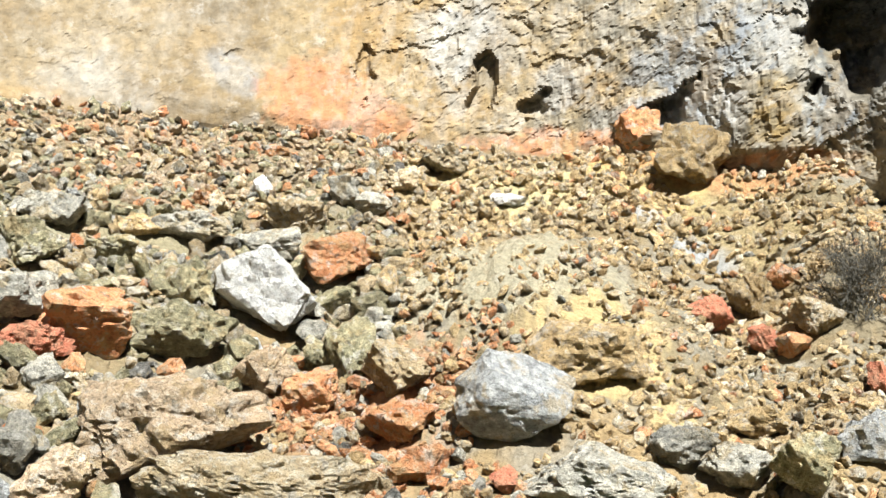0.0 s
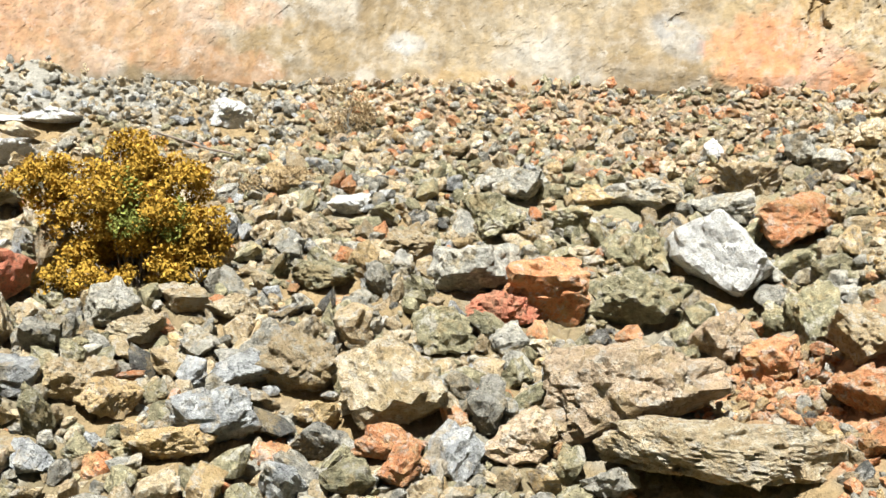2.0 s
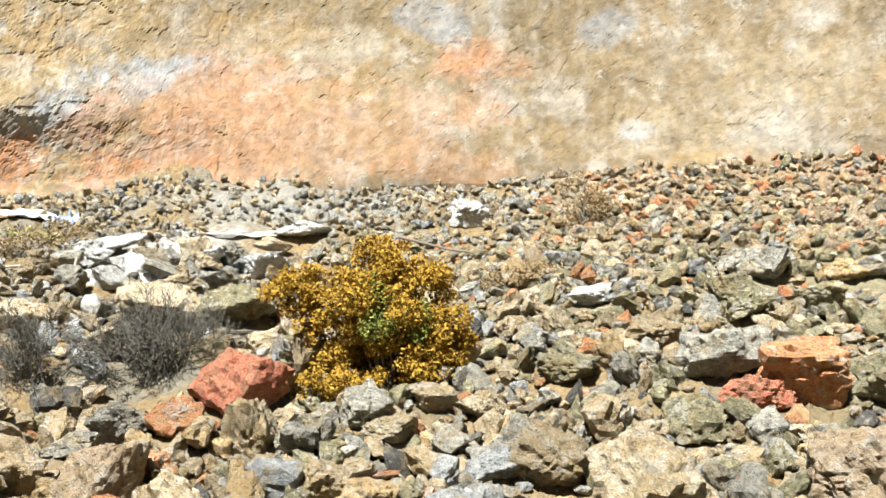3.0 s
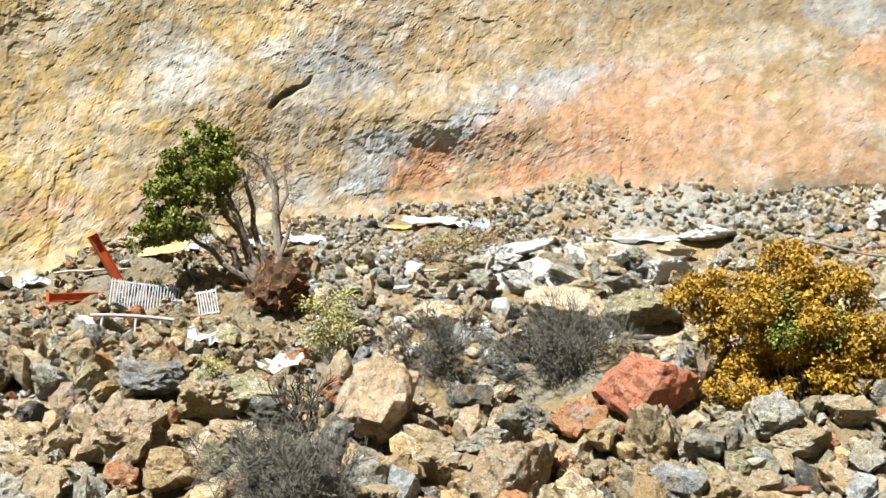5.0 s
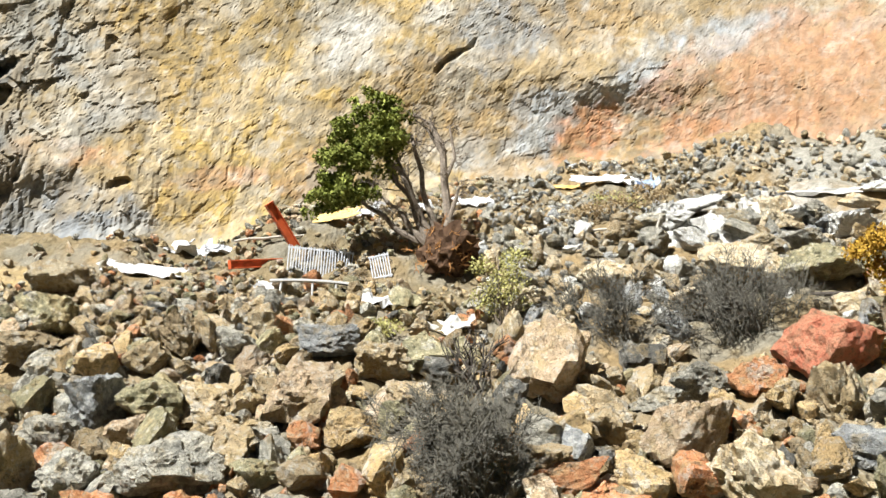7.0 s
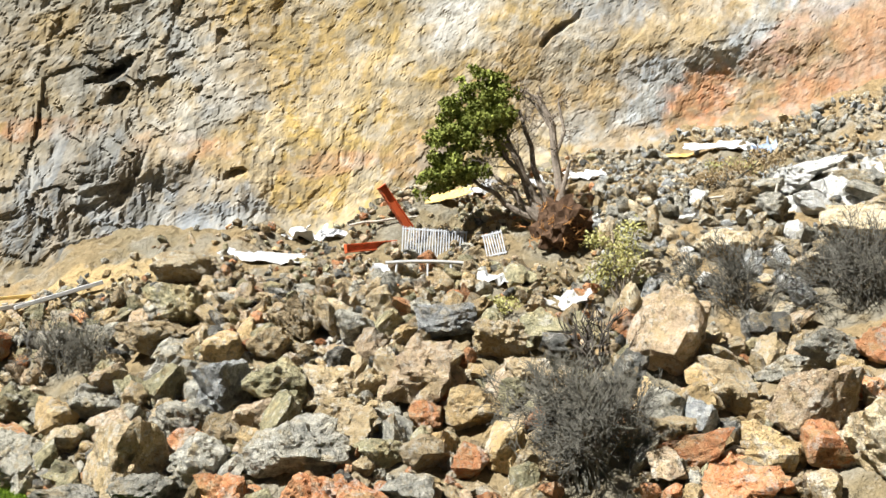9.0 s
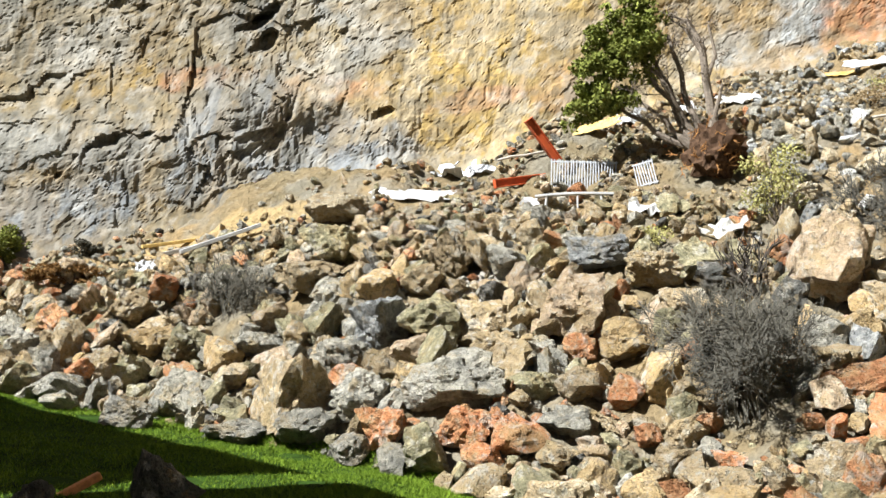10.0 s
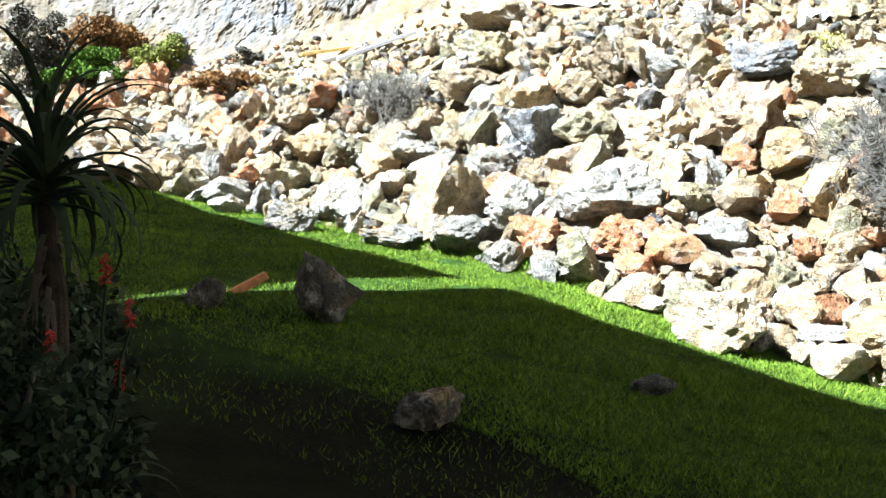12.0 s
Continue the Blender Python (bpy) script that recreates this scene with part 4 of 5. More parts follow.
boulder(-46.50, -7.83, 1.79, 1.70, "rust")
boulder(-44.79, -9.15, 1.74, 1.23, "rust")
boulder(-46.56, -6.48, 1.12, 0.76, "rust")
boulder(-38.68, -0.60, 0.82, 0.83, "ochre")
boulder(-35.55, 2.17, 1.69, 0.96, "grey")
boulder(-35.31, -3.68, 1.13, 0.67, "grey")
boulder(-10.18, 25.01, 1.48, 1.44, "slate")
boulder(-12.05, 23.21, 1.30, 0.84, "olive")
boulder(11.91, 31.10, 0.75, 0.98, "red")
boulder(8.21, 30.05, 1.70, 1.00, "ochre")
boulder(-20.95, 35.18, 1.83, 1.31, "ochre")
boulder(-26.69, 14.03, 1.80, 0.96, "olive")
boulder(-28.42, 11.47, 1.68, 1.31, "ochre")
boulder(-26.32, 7.78, 1.43, 1.02, "rust")
boulder(-27.78, 8.67, 1.39, 0.81, "olive")
boulder(-34.33, 1.28, 1.04, 0.96, "cream")
boulder(-29.09, 13.20, 1.67, 1.04, "tan")
boulder(-45.32, -10.61, 1.21, 1.08, "rust")
boulder(-44.94, -4.31, 1.18, 1.05, "pink")
boulder(-24.54, 11.01, 1.20, 0.72, "tan")
boulder(-34.32, 26.40, 1.72, 1.15, "white", planes=8)
boulder(-31.79, 29.54, 1.73, 1.39, "cream", planes=8)
boulder(-32.77, 24.47, 1.22, 1.09, "grey", planes=8)
boulder(-31.61, 30.90, 1.54, 1.18, "grey", planes=8)
boulder(-34.10, 24.17, 1.25, 0.89, "tan", planes=8)
boulder(-30.56, 34.18, 2.74, 0.73, "white", planes=8)
boulder(-34.69, 27.68, 2.84, 0.79, "white", "pale broken slab tilted over a dark gap in the scree", tilt=-16, raise_by=0.22, planes=7, rough=0.05)
boulder(-32.50, 27.63, 1.66, 0.82, "cream", "pale broken slab tilted over a dark gap in the scree", tilt=12, raise_by=0.22, planes=7, rough=0.05)
boulder(-31.28, 27.19, 1.50, 0.67, "grey", "pale broken slab tilted over a dark gap in the scree", tilt=20, raise_by=0.22, planes=7, rough=0.05)
boulder(-31.86, 29.74, 1.94, 0.75, "white", "pale broken slab tilted over a dark gap in the scree", tilt=-10, raise_by=0.22, planes=7, rough=0.05)
boulder(-29.41, 28.42, 1.63, 0.89, "grey", "pale broken slab tilted over a dark gap in the scree", tilt=15, raise_by=0.22, planes=7, rough=0.05)
boulder(-30.43, 31.16, 2.23, 0.70, "slate", "pale broken slab tilted over a dark gap in the scree", tilt=-16, raise_by=0.22, planes=7, rough=0.05)
boulder(-32.34, 25.77, 1.42, 0.73, "white", "pale broken slab tilted over a dark gap in the scree", tilt=12, raise_by=0.22, planes=7, rough=0.05)
boulder(-29.72, 26.80, 1.55, 0.89, "cream", "pale broken slab tilted over a dark gap in the scree", tilt=-4, raise_by=0.22, planes=7, rough=0.05)
boulder(-30.71, 32.34, 1.49, 0.59, "cream", "pale broken slab tilted over a dark gap in the scree", tilt=20, raise_by=0.22, planes=7, rough=0.05)
boulder(-34.08, 25.17, 1.30, 0.64, "grey", "pale broken slab tilted over a dark gap in the scree", tilt=-10, raise_by=0.22, planes=7, rough=0.05)
boulder(-30.09, 25.08, 1.51, 0.79, "cream", "pale broken slab tilted over a dark gap in the scree", tilt=15, raise_by=0.22, planes=7, rough=0.05)


# ---- smaller stones all over the slope ----
def stone_color(az, v, rng):
    """The mix of stones changes along the slope: olive and grey in the middle, yellow earth and rust elsewhere."""
    if -4 < az < 10 and v < 0.42:
        p = {"rust": 0.55, "tan": 0.15, "ochre": 0.15, "grey": 0.15}
    elif az < 2:
        p = {"ochre": 0.60, "tan": 0.17, "grey": 0.03, "rust": 0.07, "cream": 0.13}
    elif az < 14 and v < 0.35:
        p = {"rust": 0.42, "tan": 0.2, "grey": 0.15, "ochre": 0.15, "pink": 0.08}
    elif v > 0.82 and 30 < az < 62:
        p = {"grey": 0.42, "slate": 0.16, "cream": 0.16, "tan": 0.26}
    elif v > 0.72 and az < 30:
        p = {"pink": 0.24, "rust": 0.14, "tan": 0.24, "olive": 0.16, "grey": 0.10, "ochre": 0.10, "cream": 0.10}
    elif az < 44:
        p = {"olive": 0.27, "grey": 0.25, "tan": 0.20, "cream": 0.16, "ochre": 0.05, "rust": 0.05, "slate": 0.05}
    elif v > 0.5 and az < 62:
        p = {"grey": 0.34, "slate": 0.22, "cream": 0.18, "white": 0.06, "tan": 0.20}
    elif az < 70:
        p = {"tan": 0.40, "olive": 0.15, "grey": 0.13, "ochre": 0.18, "rust": 0.09, "pink": 0.05}
    else:
        p = {"tan": 0.27, "pink": 0.14, "grey": 0.24, "olive": 0.18, "ochre": 0.05, "rust": 0.09, "dark": 0.03}
    p["dark"] = p.get("dark", 0) + (0.03 if az > 2 else 0.0)
    return rng.choice(list(p), p=np.array(list(p.values())) / sum(p.values()))


def largest(az, v):
    """The largest loose stone that lies at a bearing and a part of the way up the slope."""
    if az < 2:
        return 0.36 if 0.1 < v < 0.66 else 0.48 if v < 0.1 or az > -12 else 0.38
    if v < 0.42 and az < 10:
        return 0.45
    if v > 0.74:
        return 0.50 if az < 44 else 0.40
    if az < 46:
        return 0.95 if v < 0.6 else 0.7
    return 1.25 if v < 0.55 else 0.8


def scatter():
    """Loose stones packed from the largest down, each resting beside those already there."""
    rng = np.random.default_rng(77)
    kinds = list(ROCK)
    big = [rock_shape(300 + i, 3, 10, 0.11) for i in range(24)]
    small = [rock_shape(400 + i, 2, 8, 0.09) for i in range(24)]
    chips = [rock_shape(440 + i, 1, 7, 0.16) for i in range(24)]
    near_by = {k: [c for c in CLEAR if abs(float(bearing(c[0], c[1])) - 4 * k - 2) < 8] for k in range(-8, 30)}
    cells = {}
    meshes = {}
    V, F, M, total, count = [], [], [], 0, 0
    for nominal, tries in ((1.15, 1500), (0.86, 4000), (0.62, 11000), (0.42, 20000), (0.28, 34000), (0.19, 30000)):
        AZ = rng.uniform(-24, 108, tries)
        U = rng.uniform(0.0, 1.02, tries)
        base, toe = along(BASE_R, AZ), along(TOE_R, AZ)
        RR = base + U * (toe - base)
        X, Y = -np.sin(np.radians(AZ)) * RR, np.cos(np.radians(AZ)) * RR
        Z = ground(X, Y)
        mound = np.clip(1.6 * np.exp(-((AZ + 4.5) / 6.5) ** 2 - ((U - 0.48) / 0.17) ** 2), 0, 1)
        thin = np.clip(1.5 * np.exp(-((AZ - 86) / 9) ** 2 - ((U - 0.95) / 0.13) ** 2) + 0.85 * np.exp(-((AZ - 43) / 7) ** 2 - ((U - 0.93) / 0.10) ** 2), 0, 0.96)
        bare = 0.40 * np.clip((1 - AZ) / 3, 0, 1) * np.clip((U - 0.6) / 0.08, 0, 1)
        for az, v, x, y, z, skip in zip(AZ, U, X, Y, Z, 0.62 * mound + thin + bare):
            size = nominal * rng.uniform(0.82, 1.2)
            if rng.random() < skip or size > largest(az, v):
                continue
            if any((x - cx) ** 2 + (y - cy) ** 2 < (cr + 0.3 * size) ** 2 and size > cs for cx, cy, cr, cs in near_by[int(az // 4)]):
                continue
            ci, cj = int(x // 1.5), int(y // 1.5)
            room = 0.36 if nominal > 0.5 else 0.33
            if any((x - q[0]) ** 2 + (y - q[1]) ** 2 < (room * (size + q[2])) ** 2 for i in (-1, 0, 1) for j in (-1, 0, 1) for q in cells.get((ci + i, cj + j), ())):
                continue
            cells.setdefault((ci, cj), []).append((x, y, size))
            color = stone_color(az, v, rng)
            dims = size * np.array((rng.uniform(0.9, 1.9), rng.uniform(0.8, 1.4), rng.uniform(0.6, 1.1)))
            turn = Euler((rng.uniform(-1.1, 1.1), rng.uniform(-1.1, 1.1), rng.uniform(0, 6.28)))
            z = z + dims[2] * rng.uniform(0.05, 0.65)
            i = int(rng.integers(24))
            if size > 0.7 and count < 295:
                count += 1
                if (i, color) not in meshes:
                    ob = mesh_object("stone", big[i][0], big[i][1], ROCK[color])
                    meshes[i, color] = ob.data
                else:
                    ob = new("stone", meshes[i, color])
                ob.matrix_basis = Matrix.LocRotScale((x, y, z), turn, dims)
                tagged(ob, {"rust": "rust-orange", "ochre": "ochre-yellow", "pink": "pinkish-tan"}.get(color, color) + " broken stone lying in the rockfall", "stone", "loose stones of the rockfall")
                continue
            sv, sf = (big if size > 0.8 else small if size > 0.34 else chips)[i]
            V.append((sv * dims) @ np.array(turn.to_matrix()).T + (x, y, z))
            F.append(sf + total)
            M.append(np.full(len(sf), kinds.index(color), np.int32))
            total += len(sv)
    ob = mesh_object("rubble", np.concatenate(V), np.concatenate(F), [ROCK[k] for k in kinds])
    ob.data.polygons.foreach_set("material_index", np.concatenate(M))
    tagged(ob, "loose grey, tan and rust stones covering the slope", "rubble", kind="stuff")


# ---- unseen stand-ins behind the viewpoint, shaped to throw the shadow on the turf ----
def shade_caster(name, profile, y_front, depth, label):
    """An unseen plastered wall with a given outline, added behind the viewpoint to cast shade."""
    back = Vector((TO_SUN.x, TO_SUN.y, 0)).normalized() * depth
    bm = bmesh.new()
    rings = []
    for off in (Vector((0, 0, 0)), back):
        pts = [Vector((x, y_front, z)) + off for x, z in profile]
        pts = [Vector((profile[0][0], y_front, -2)) + off] + pts + [Vector((profile[-1][0], y_front, -2)) + off]
        rings.append([bm.verts.new(p) for p in pts])
    bm.faces.new(rings[0])
    bm.faces.new(rings[1][::-1])
    for i in range(len(rings[0])):
        j = (i + 1) % len(rings[0])
        bm.faces.new((rings[0][j], rings[0][i], rings[1][i], rings[1][j]))
    bmesh.ops.recalc_face_normals(bm, faces=bm.faces)
    me = bpy.data.meshes.new(name)
    bm.to_mesh(me)
    bm.free()
    me.materials.append(PLASTER)
    return tagged(new(name, me), label, "house", kind="structure")


# outlines found by projecting the wanted shadow edge back towards the sun
NEAR = [(-16.69, 7.31), (-17.98, 8.44), (-20.47, 10.31), (-21.33, 12.25), (-20.78, 16.23), (-18.21, 17.88), (-17.31, 19.60), (-14.50, 21.10), (-13.30, 22.68), (-9.80, 24.22), (-5.80, 25.50)]
FAR = [(-41.49, 4.56), (-36.54, 10.48), (-32.51, 12.90), (-28.36, 15.97), (-23.50, 19.47), (-21.14, 21.33), (-20.94, 19.20), (-20.98, 17.00), (-17.66, 14.10), (-15.85, 13.04)]
shade_caster("shade_outline", NEAR, -8.5, 0.5, "unseen outline wall added to shade the turf")
shade_caster("shade_outline", FAR, -13.0, 0.5, "second unseen outline wall added to shade the turf")

# added out of view only to keep the sun off the aloes and near ground
shade_caster("aloe_shade_wall", [(-9.8, 8.0), (-5.0, 8.9), (4.0, 8.2)], -4.0, 5.0, "unseen wall added close behind the viewpoint to shade the aloes")


# ---- plants, wreckage and clutter ----
def facing(name, x, y, lift=0.0):
    """An Empty on the ground whose x runs to the right and y away, as seen from the viewpoint."""
    clear(x, y, 0.55)
    return base_at(name, x, y, float(ground(x, y)) + lift, float(bearing(x, y)))


def clear(x, y, far, let_in=0.12):
    """Keeps loose stones off a place, and off the ground just before it."""
    r = math.hypot(x, y)
    CLEAR.append((x, y, far, let_in))
    CLEAR.append((x * (1 - 0.9 * far / r), y * (1 - 0.9 * far / r), far, 0.22))


def tube(bm, pts, radii, sides=6):
    pts = [Vector(p) for p in pts]
    rings = []
    for i, p in enumerate(pts):
        d = (pts[min(i + 1, len(pts) - 1)] - pts[max(i - 1, 0)]).normalized()
        u = d.orthogonal().normalized()
        w = d.cross(u)
        rings.append([bm.verts.new(p + float(radii[i]) * (math.cos(6.2832 * k / sides) * u + math.sin(6.2832 * k / sides) * w)) for k in range(sides)])
    for a, b in zip(rings, rings[1:]):
        for k in range(sides):
            bm.faces.new((a[k], a[(k + 1) % sides], b[(k + 1) % sides], b[k]))
    bm.faces.new(rings[0][::-1])
    bm.faces.new(rings[-1])


def bent(rng, a, b, wobble, n=6):
    a, b = np.array(a, float), np.array(b, float)
    out = [a + (b - a) * i / (n - 1) for i in range(n)]
    for i in range(1, n - 1):
        out[i] = out[i] + rng.normal(size=3) * wobble
    return out


def leaf_mesh(name, centres, size, rng, mat, parent, slim=0.5, up=0.0):
    """Many small leaves, each a folded blade of four corners, turned all ways."""
    n = len(centres)
    d = rng.normal(size=(n, 3)) + (0, 0, up)
    d /= np.linalg.norm(d, axis=1)[:, None]
    s = np.cross(d, rng.normal(size=(n, 3)))
    s /= np.linalg.norm(s, axis=1)[:, None]
    k = (size * rng.uniform(0.6, 1.35, n))[:, None]
    v = np.stack([centres - d * k, centres + s * k * slim, centres + d * k, centres - s * k * slim], 1).reshape(-1, 3)
    ob = mesh_object(name, v, np.arange(4 * n).reshape(-1, 4), mat)
    ob.parent = parent
    return ob


def cloud(rng, blobs, count):
    """Points filling a set of clumps (x, y, z, radius across, radius up), thickest near their skins."""
    sizes = np.array([b[3] ** 2 * b[4] for b in blobs])
    pick = rng.choice(len(blobs), count, p=sizes / sizes.sum())
    b = np.array(blobs)[pick]
    d = rng.normal(size=(count, 3))
    d /= np.linalg.norm(d, axis=1)[:, None]
    r = rng.uniform(0.25, 1.05, count) ** 0.6
    return b[:, :3] + d * r[:, None] * np.stack([b[:, 3], b[:, 3], b[:, 4]], 1)


def twiggy(bm, rng, start, way, length, radius, depth, spread=0.75, sides=4):
    start, way = np.array(start, float), np.array(way, float)
    end = start + way / np.linalg.norm(way) * length
    mid = (start + end) / 2 + rng.normal(size=3) * length * 0.09
    radius = max(radius, 0.009)
    tube(bm, [start, mid, end], [radius, radius * 0.85, radius * 0.6], sides)
    if depth:
        for _ in range(int(rng.integers(4, 6))):
            f = rng.uniform(0.35, 1.0)
            p = start + (end - start) * f
            w = way / np.linalg.norm(way) + rng.normal(size=3) * spread
            w[2] += 0.12
            twiggy(bm, rng, p, w, length * rng.uniform(0.45, 0.75), radius * 0.55, depth - 1, spread, 3)


def dead_shrub(x, y, wide, high, mat, label, stems=8, seed=0, depth=3, thick=0.02, lean=0.0):
    rng = np.random.default_rng(seed)
    ob = tagged(facing("dead_shrub", x, y, -0.1), label, "shrub", "bare shrubs")
    clear(x, y, 0.35 * wide)
    for _ in range(stems):
        bm = bmesh.new()
        p = (rng.uniform(-0.22, 0.22) * wide, rng.uniform(-0.15, 0.15) * wide, 0)
        w = (rng.normal() * 0.34 * wide / high + lean, rng.normal() * 0.3, 1)
        twiggy(bm, rng, p, w, high * rng.uniform(0.5, 0.75), thick, depth, 0.6)
        part("stem", bm, mat, ob)
    return ob


def leafy_shrub(name, x, y, blobs, leaf, size, count, label, category, seed, stems=7, wood=BARK, slim=0.55, lift=0.0):
    rng = np.random.default_rng(seed)
    ob = tagged(facing(name, x, y, lift), label, category)
    for i in range(stems):
        b = blobs[i % len(blobs)]
        bm = bmesh.new()
        tube(bm, bent(rng, (rng.uniform(-0.2, 0.2), rng.uniform(-0.1, 0.1), -0.15), (b[0], b[1], b[2] + 0.4 * b[4]), 0.05), np.linspace(0.045, 0.012, 6), 5)
        part("stem", bm, wood, ob)
    tufts = []
    for b in blobs:
        for _ in range(12):
            d = rng.normal(size=3)
            d /= np.linalg.norm(d)
            tufts.append((*(np.array(b[:3]) + d * np.array((b[3], b[3], b[4])) * rng.uniform(0.45, 1.08)), b[3] * 0.42, b[4] * 0.40))
    leaf_mesh("foliage", cloud(rng, tufts, count), size, rng, leaf, ob, slim)
    return ob


def box(bm, centre, dims, bevel=0.0, turn=None):
    m = Matrix.LocRotScale(centre, turn or Euler((0, 0, 0)), dims)
    made = bmesh.ops.create_cube(bm, size=1.0, matrix=m)
    if bevel:
        edges = list({e for v in made["verts"] for e in v.link_edges})
        bmesh.ops.bevel(bm, geom=edges, offset=bevel, segments=1, affect="EDGES")


def steel_beam(x, y, lift, length, slope, size, label):
    """An I-section: two flanges and a web; its length lies across the view, one end raised."""
    ob = tagged(facing("steel_beam", x, y, lift), label, "beam", "red steel beams")
    turn = Euler((0, -radians(slope), 0.35))
    for s in (-1, 1):
        bm = bmesh.new()
        box(bm, turn.to_matrix() @ Vector((0, 0, s * size * 0.5)), (length, size * 0.8, size * 0.16), 0.008, turn)
        part("flange", bm, RED_STEEL, ob)
    bm = bmesh.new()
    box(bm, (0, 0, 0), (length * 0.99, size * 0.16, size), 0.0, turn)
    part("web", bm, RED_STEEL, ob)
    bm = bmesh.new()
    box(bm, turn.to_matrix() @ Vector((-length * 0.5, 0, 0)), (0.03, size * 1.05, size * 1.25), 0.006, turn)
    part("end_plate", bm, RED_STEEL, ob)
    return ob


def fence_panel(x, y, lift, wide, high, bars, roll, label):
    ob = tagged(facing("fence_panel", x, y, lift), label, "fence", "fence panels")
    lean = Euler((radians(-12), radians(roll), 0))
    for z in (0.06, 0.94):
        bm = bmesh.new()
        box(bm, lean.to_matrix() @ Vector((0, 0, z * high)), (wide, 0.05, 0.06), 0.008, lean)
        part("rail", bm, GREY_METAL, ob)
    rng = np.random.default_rng(int(x * 100) % 977)
    for i in range(bars):
        bm = bmesh.new()
        u = (i + 0.5) / bars - 0.5
        tip = Euler((radians(-12), radians(roll + rng.uniform(-3, 3)), 0))
        box(bm, lean.to_matrix() @ Vector((u * wide, -0.03, 0.5 * high)), (wide / bars * 0.42, 0.025, high * rng.uniform(0.92, 1.06)), 0.005, tip)
        part("bar", bm, GREY_METAL, ob)
    return ob


def torn_sheet(name, x, y, lift, wide, high, mat, label, seed, category="sheet", fold=0.16, tip=-58, roll=0.0, group=""):
    """A crumpled sheet with thickness and a ragged rim, lying against the slope."""
    rng = np.random.default_rng(seed)
    nx, nz = 18, 9
    u, w = np.meshgrid(np.linspace(-0.5, 0.5, nx), np.linspace(-0.5, 0.5, nz))
    l, _ = facets(u * 3.2 + seed * 5.1, w * 2.4, 300 + seed, 0.8)
    rag = 1 + 0.22 * fbm(u * 3 + seed, w * 3, 0.5, 2, 310)
    sx, sy, h = u * wide * rag, w * high * rag, 0.6 * fold * high * l + 0.04 * fbm(u * 6, w * 6, seed, 2, 320)
    top = np.stack([sx, sy, h], -1).reshape(-1, 3)
    low = top - (0, 0, 0.02)
    f = sheet(nz, nx)
    i = np.arange(nx * nz).reshape(nz, nx)
    rim = np.concatenate([i[0], i[1:, -1], i[-1, -2::-1], i[-2:0:-1, 0]])
    nxt = np.roll(rim, -1)
    n = nx * nz
    faces = np.concatenate([f, f[:, ::-1] + n, np.stack([nxt, rim, rim + n, nxt + n], -1)])
    ob = mesh_object(name, np.concatenate([top, low]), faces, mat)
    clear(x, y, 0.32 * wide)
    ob.matrix_basis = pose(x, y, float(ground(x, y)) + lift, 0, 0, float(bearing(x, y))) @ pose(0, 0, 0, 90 + tip, roll, 0)
    return tagged(ob, label, category, group)


def timber(name, x, y, lift, length, thick, deep, slope, mat, label, yaw=0.2, category="plank"):
    bm = bmesh.new()
    box(bm, (0, 0, 0), (length, deep, thick), min(thick, deep) * 0.12)
    for v in bm.verts:
        v.co.z += 0.012 * length * math.sin(v.co.x * 2.1)
    me = bpy.data.meshes.new(name)
    bm.to_mesh(me)
    bm.free()
    me.materials.append(mat)
    ob = new(name, me)
    ob.matrix_basis = pose(x, y, float(ground(x, y)) + lift, 0, 0, float(bearing(x, y))) @ pose(0, 0, 0, 0, -slope, math.degrees(yaw))
    return tagged(ob, label, category)


def garden_table(x, y, lift, wide, label):
    """A low curved table top on splayed legs."""
    ob = tagged(facing("garden_table", x, y, lift), label, "table")
    bm = bmesh.new()
    rings = []
    for i in range(13):
        u = i / 12 - 0.5
        h = 0.10 * wide * (0.25 - u * u)
        rings.append([bm.verts.new((u * wide * 1.1, v, h + w)) for v, w in ((-0.25, -0.03), (-0.25, 0.03), (-0.24, 0.037), (0.24, 0.037), (0.25, 0.03), (0.25, -0.03))])
    for a, b in zip(rings, rings[1:]):
        for j in range(6):
            bm.faces.new((a[j], a[(j + 1) % 6], b[(j + 1) % 6], b[j]))
    bm.faces.new(rings[0])
    bm.faces.new(rings[-1][::-1])
    bmesh.ops.recalc_face_normals(bm, faces=bm.faces)
    part("top", bm, WHITE_PAINT, ob)
    for u in (-0.4, 0.0, 0.3):
        for v in (-0.18, 0.18):
            bm = bmesh.new()
            tube(bm, [(u * wide, v, 0), (u * wide * 1.04, v * 1.2, -0.45)], [0.04, 0.03], 8)
            part("leg", bm, WHITE_PAINT, ob)
    return ob


def pole(x, y, lift, length, radius, slope, mat, label, name="pole"):
    rng = np.random.default_rng(int(abs(x * 31 + y * 17)))
    bm = bmesh.new()
    tube(bm, bent(rng, (-length / 2, 0, 0), (length / 2, 0, 0), 0.02), [radius, radius, radius, radius * 0.9, radius * 0.85, radius * 0.8], 8)
    me = bpy.data.meshes.new(name)
    bm.to_mesh(me)
    bm.free()
    me.materials.append(mat)
    ob = new(name, me)
    ob.matrix_basis = pose(x, y, float(ground(x, y)) + lift, 0, 0, float(bearing(x, y))) @ pose(0, 0, 0, 0, -slope, 12)
    return tagged(ob, label, "pole")


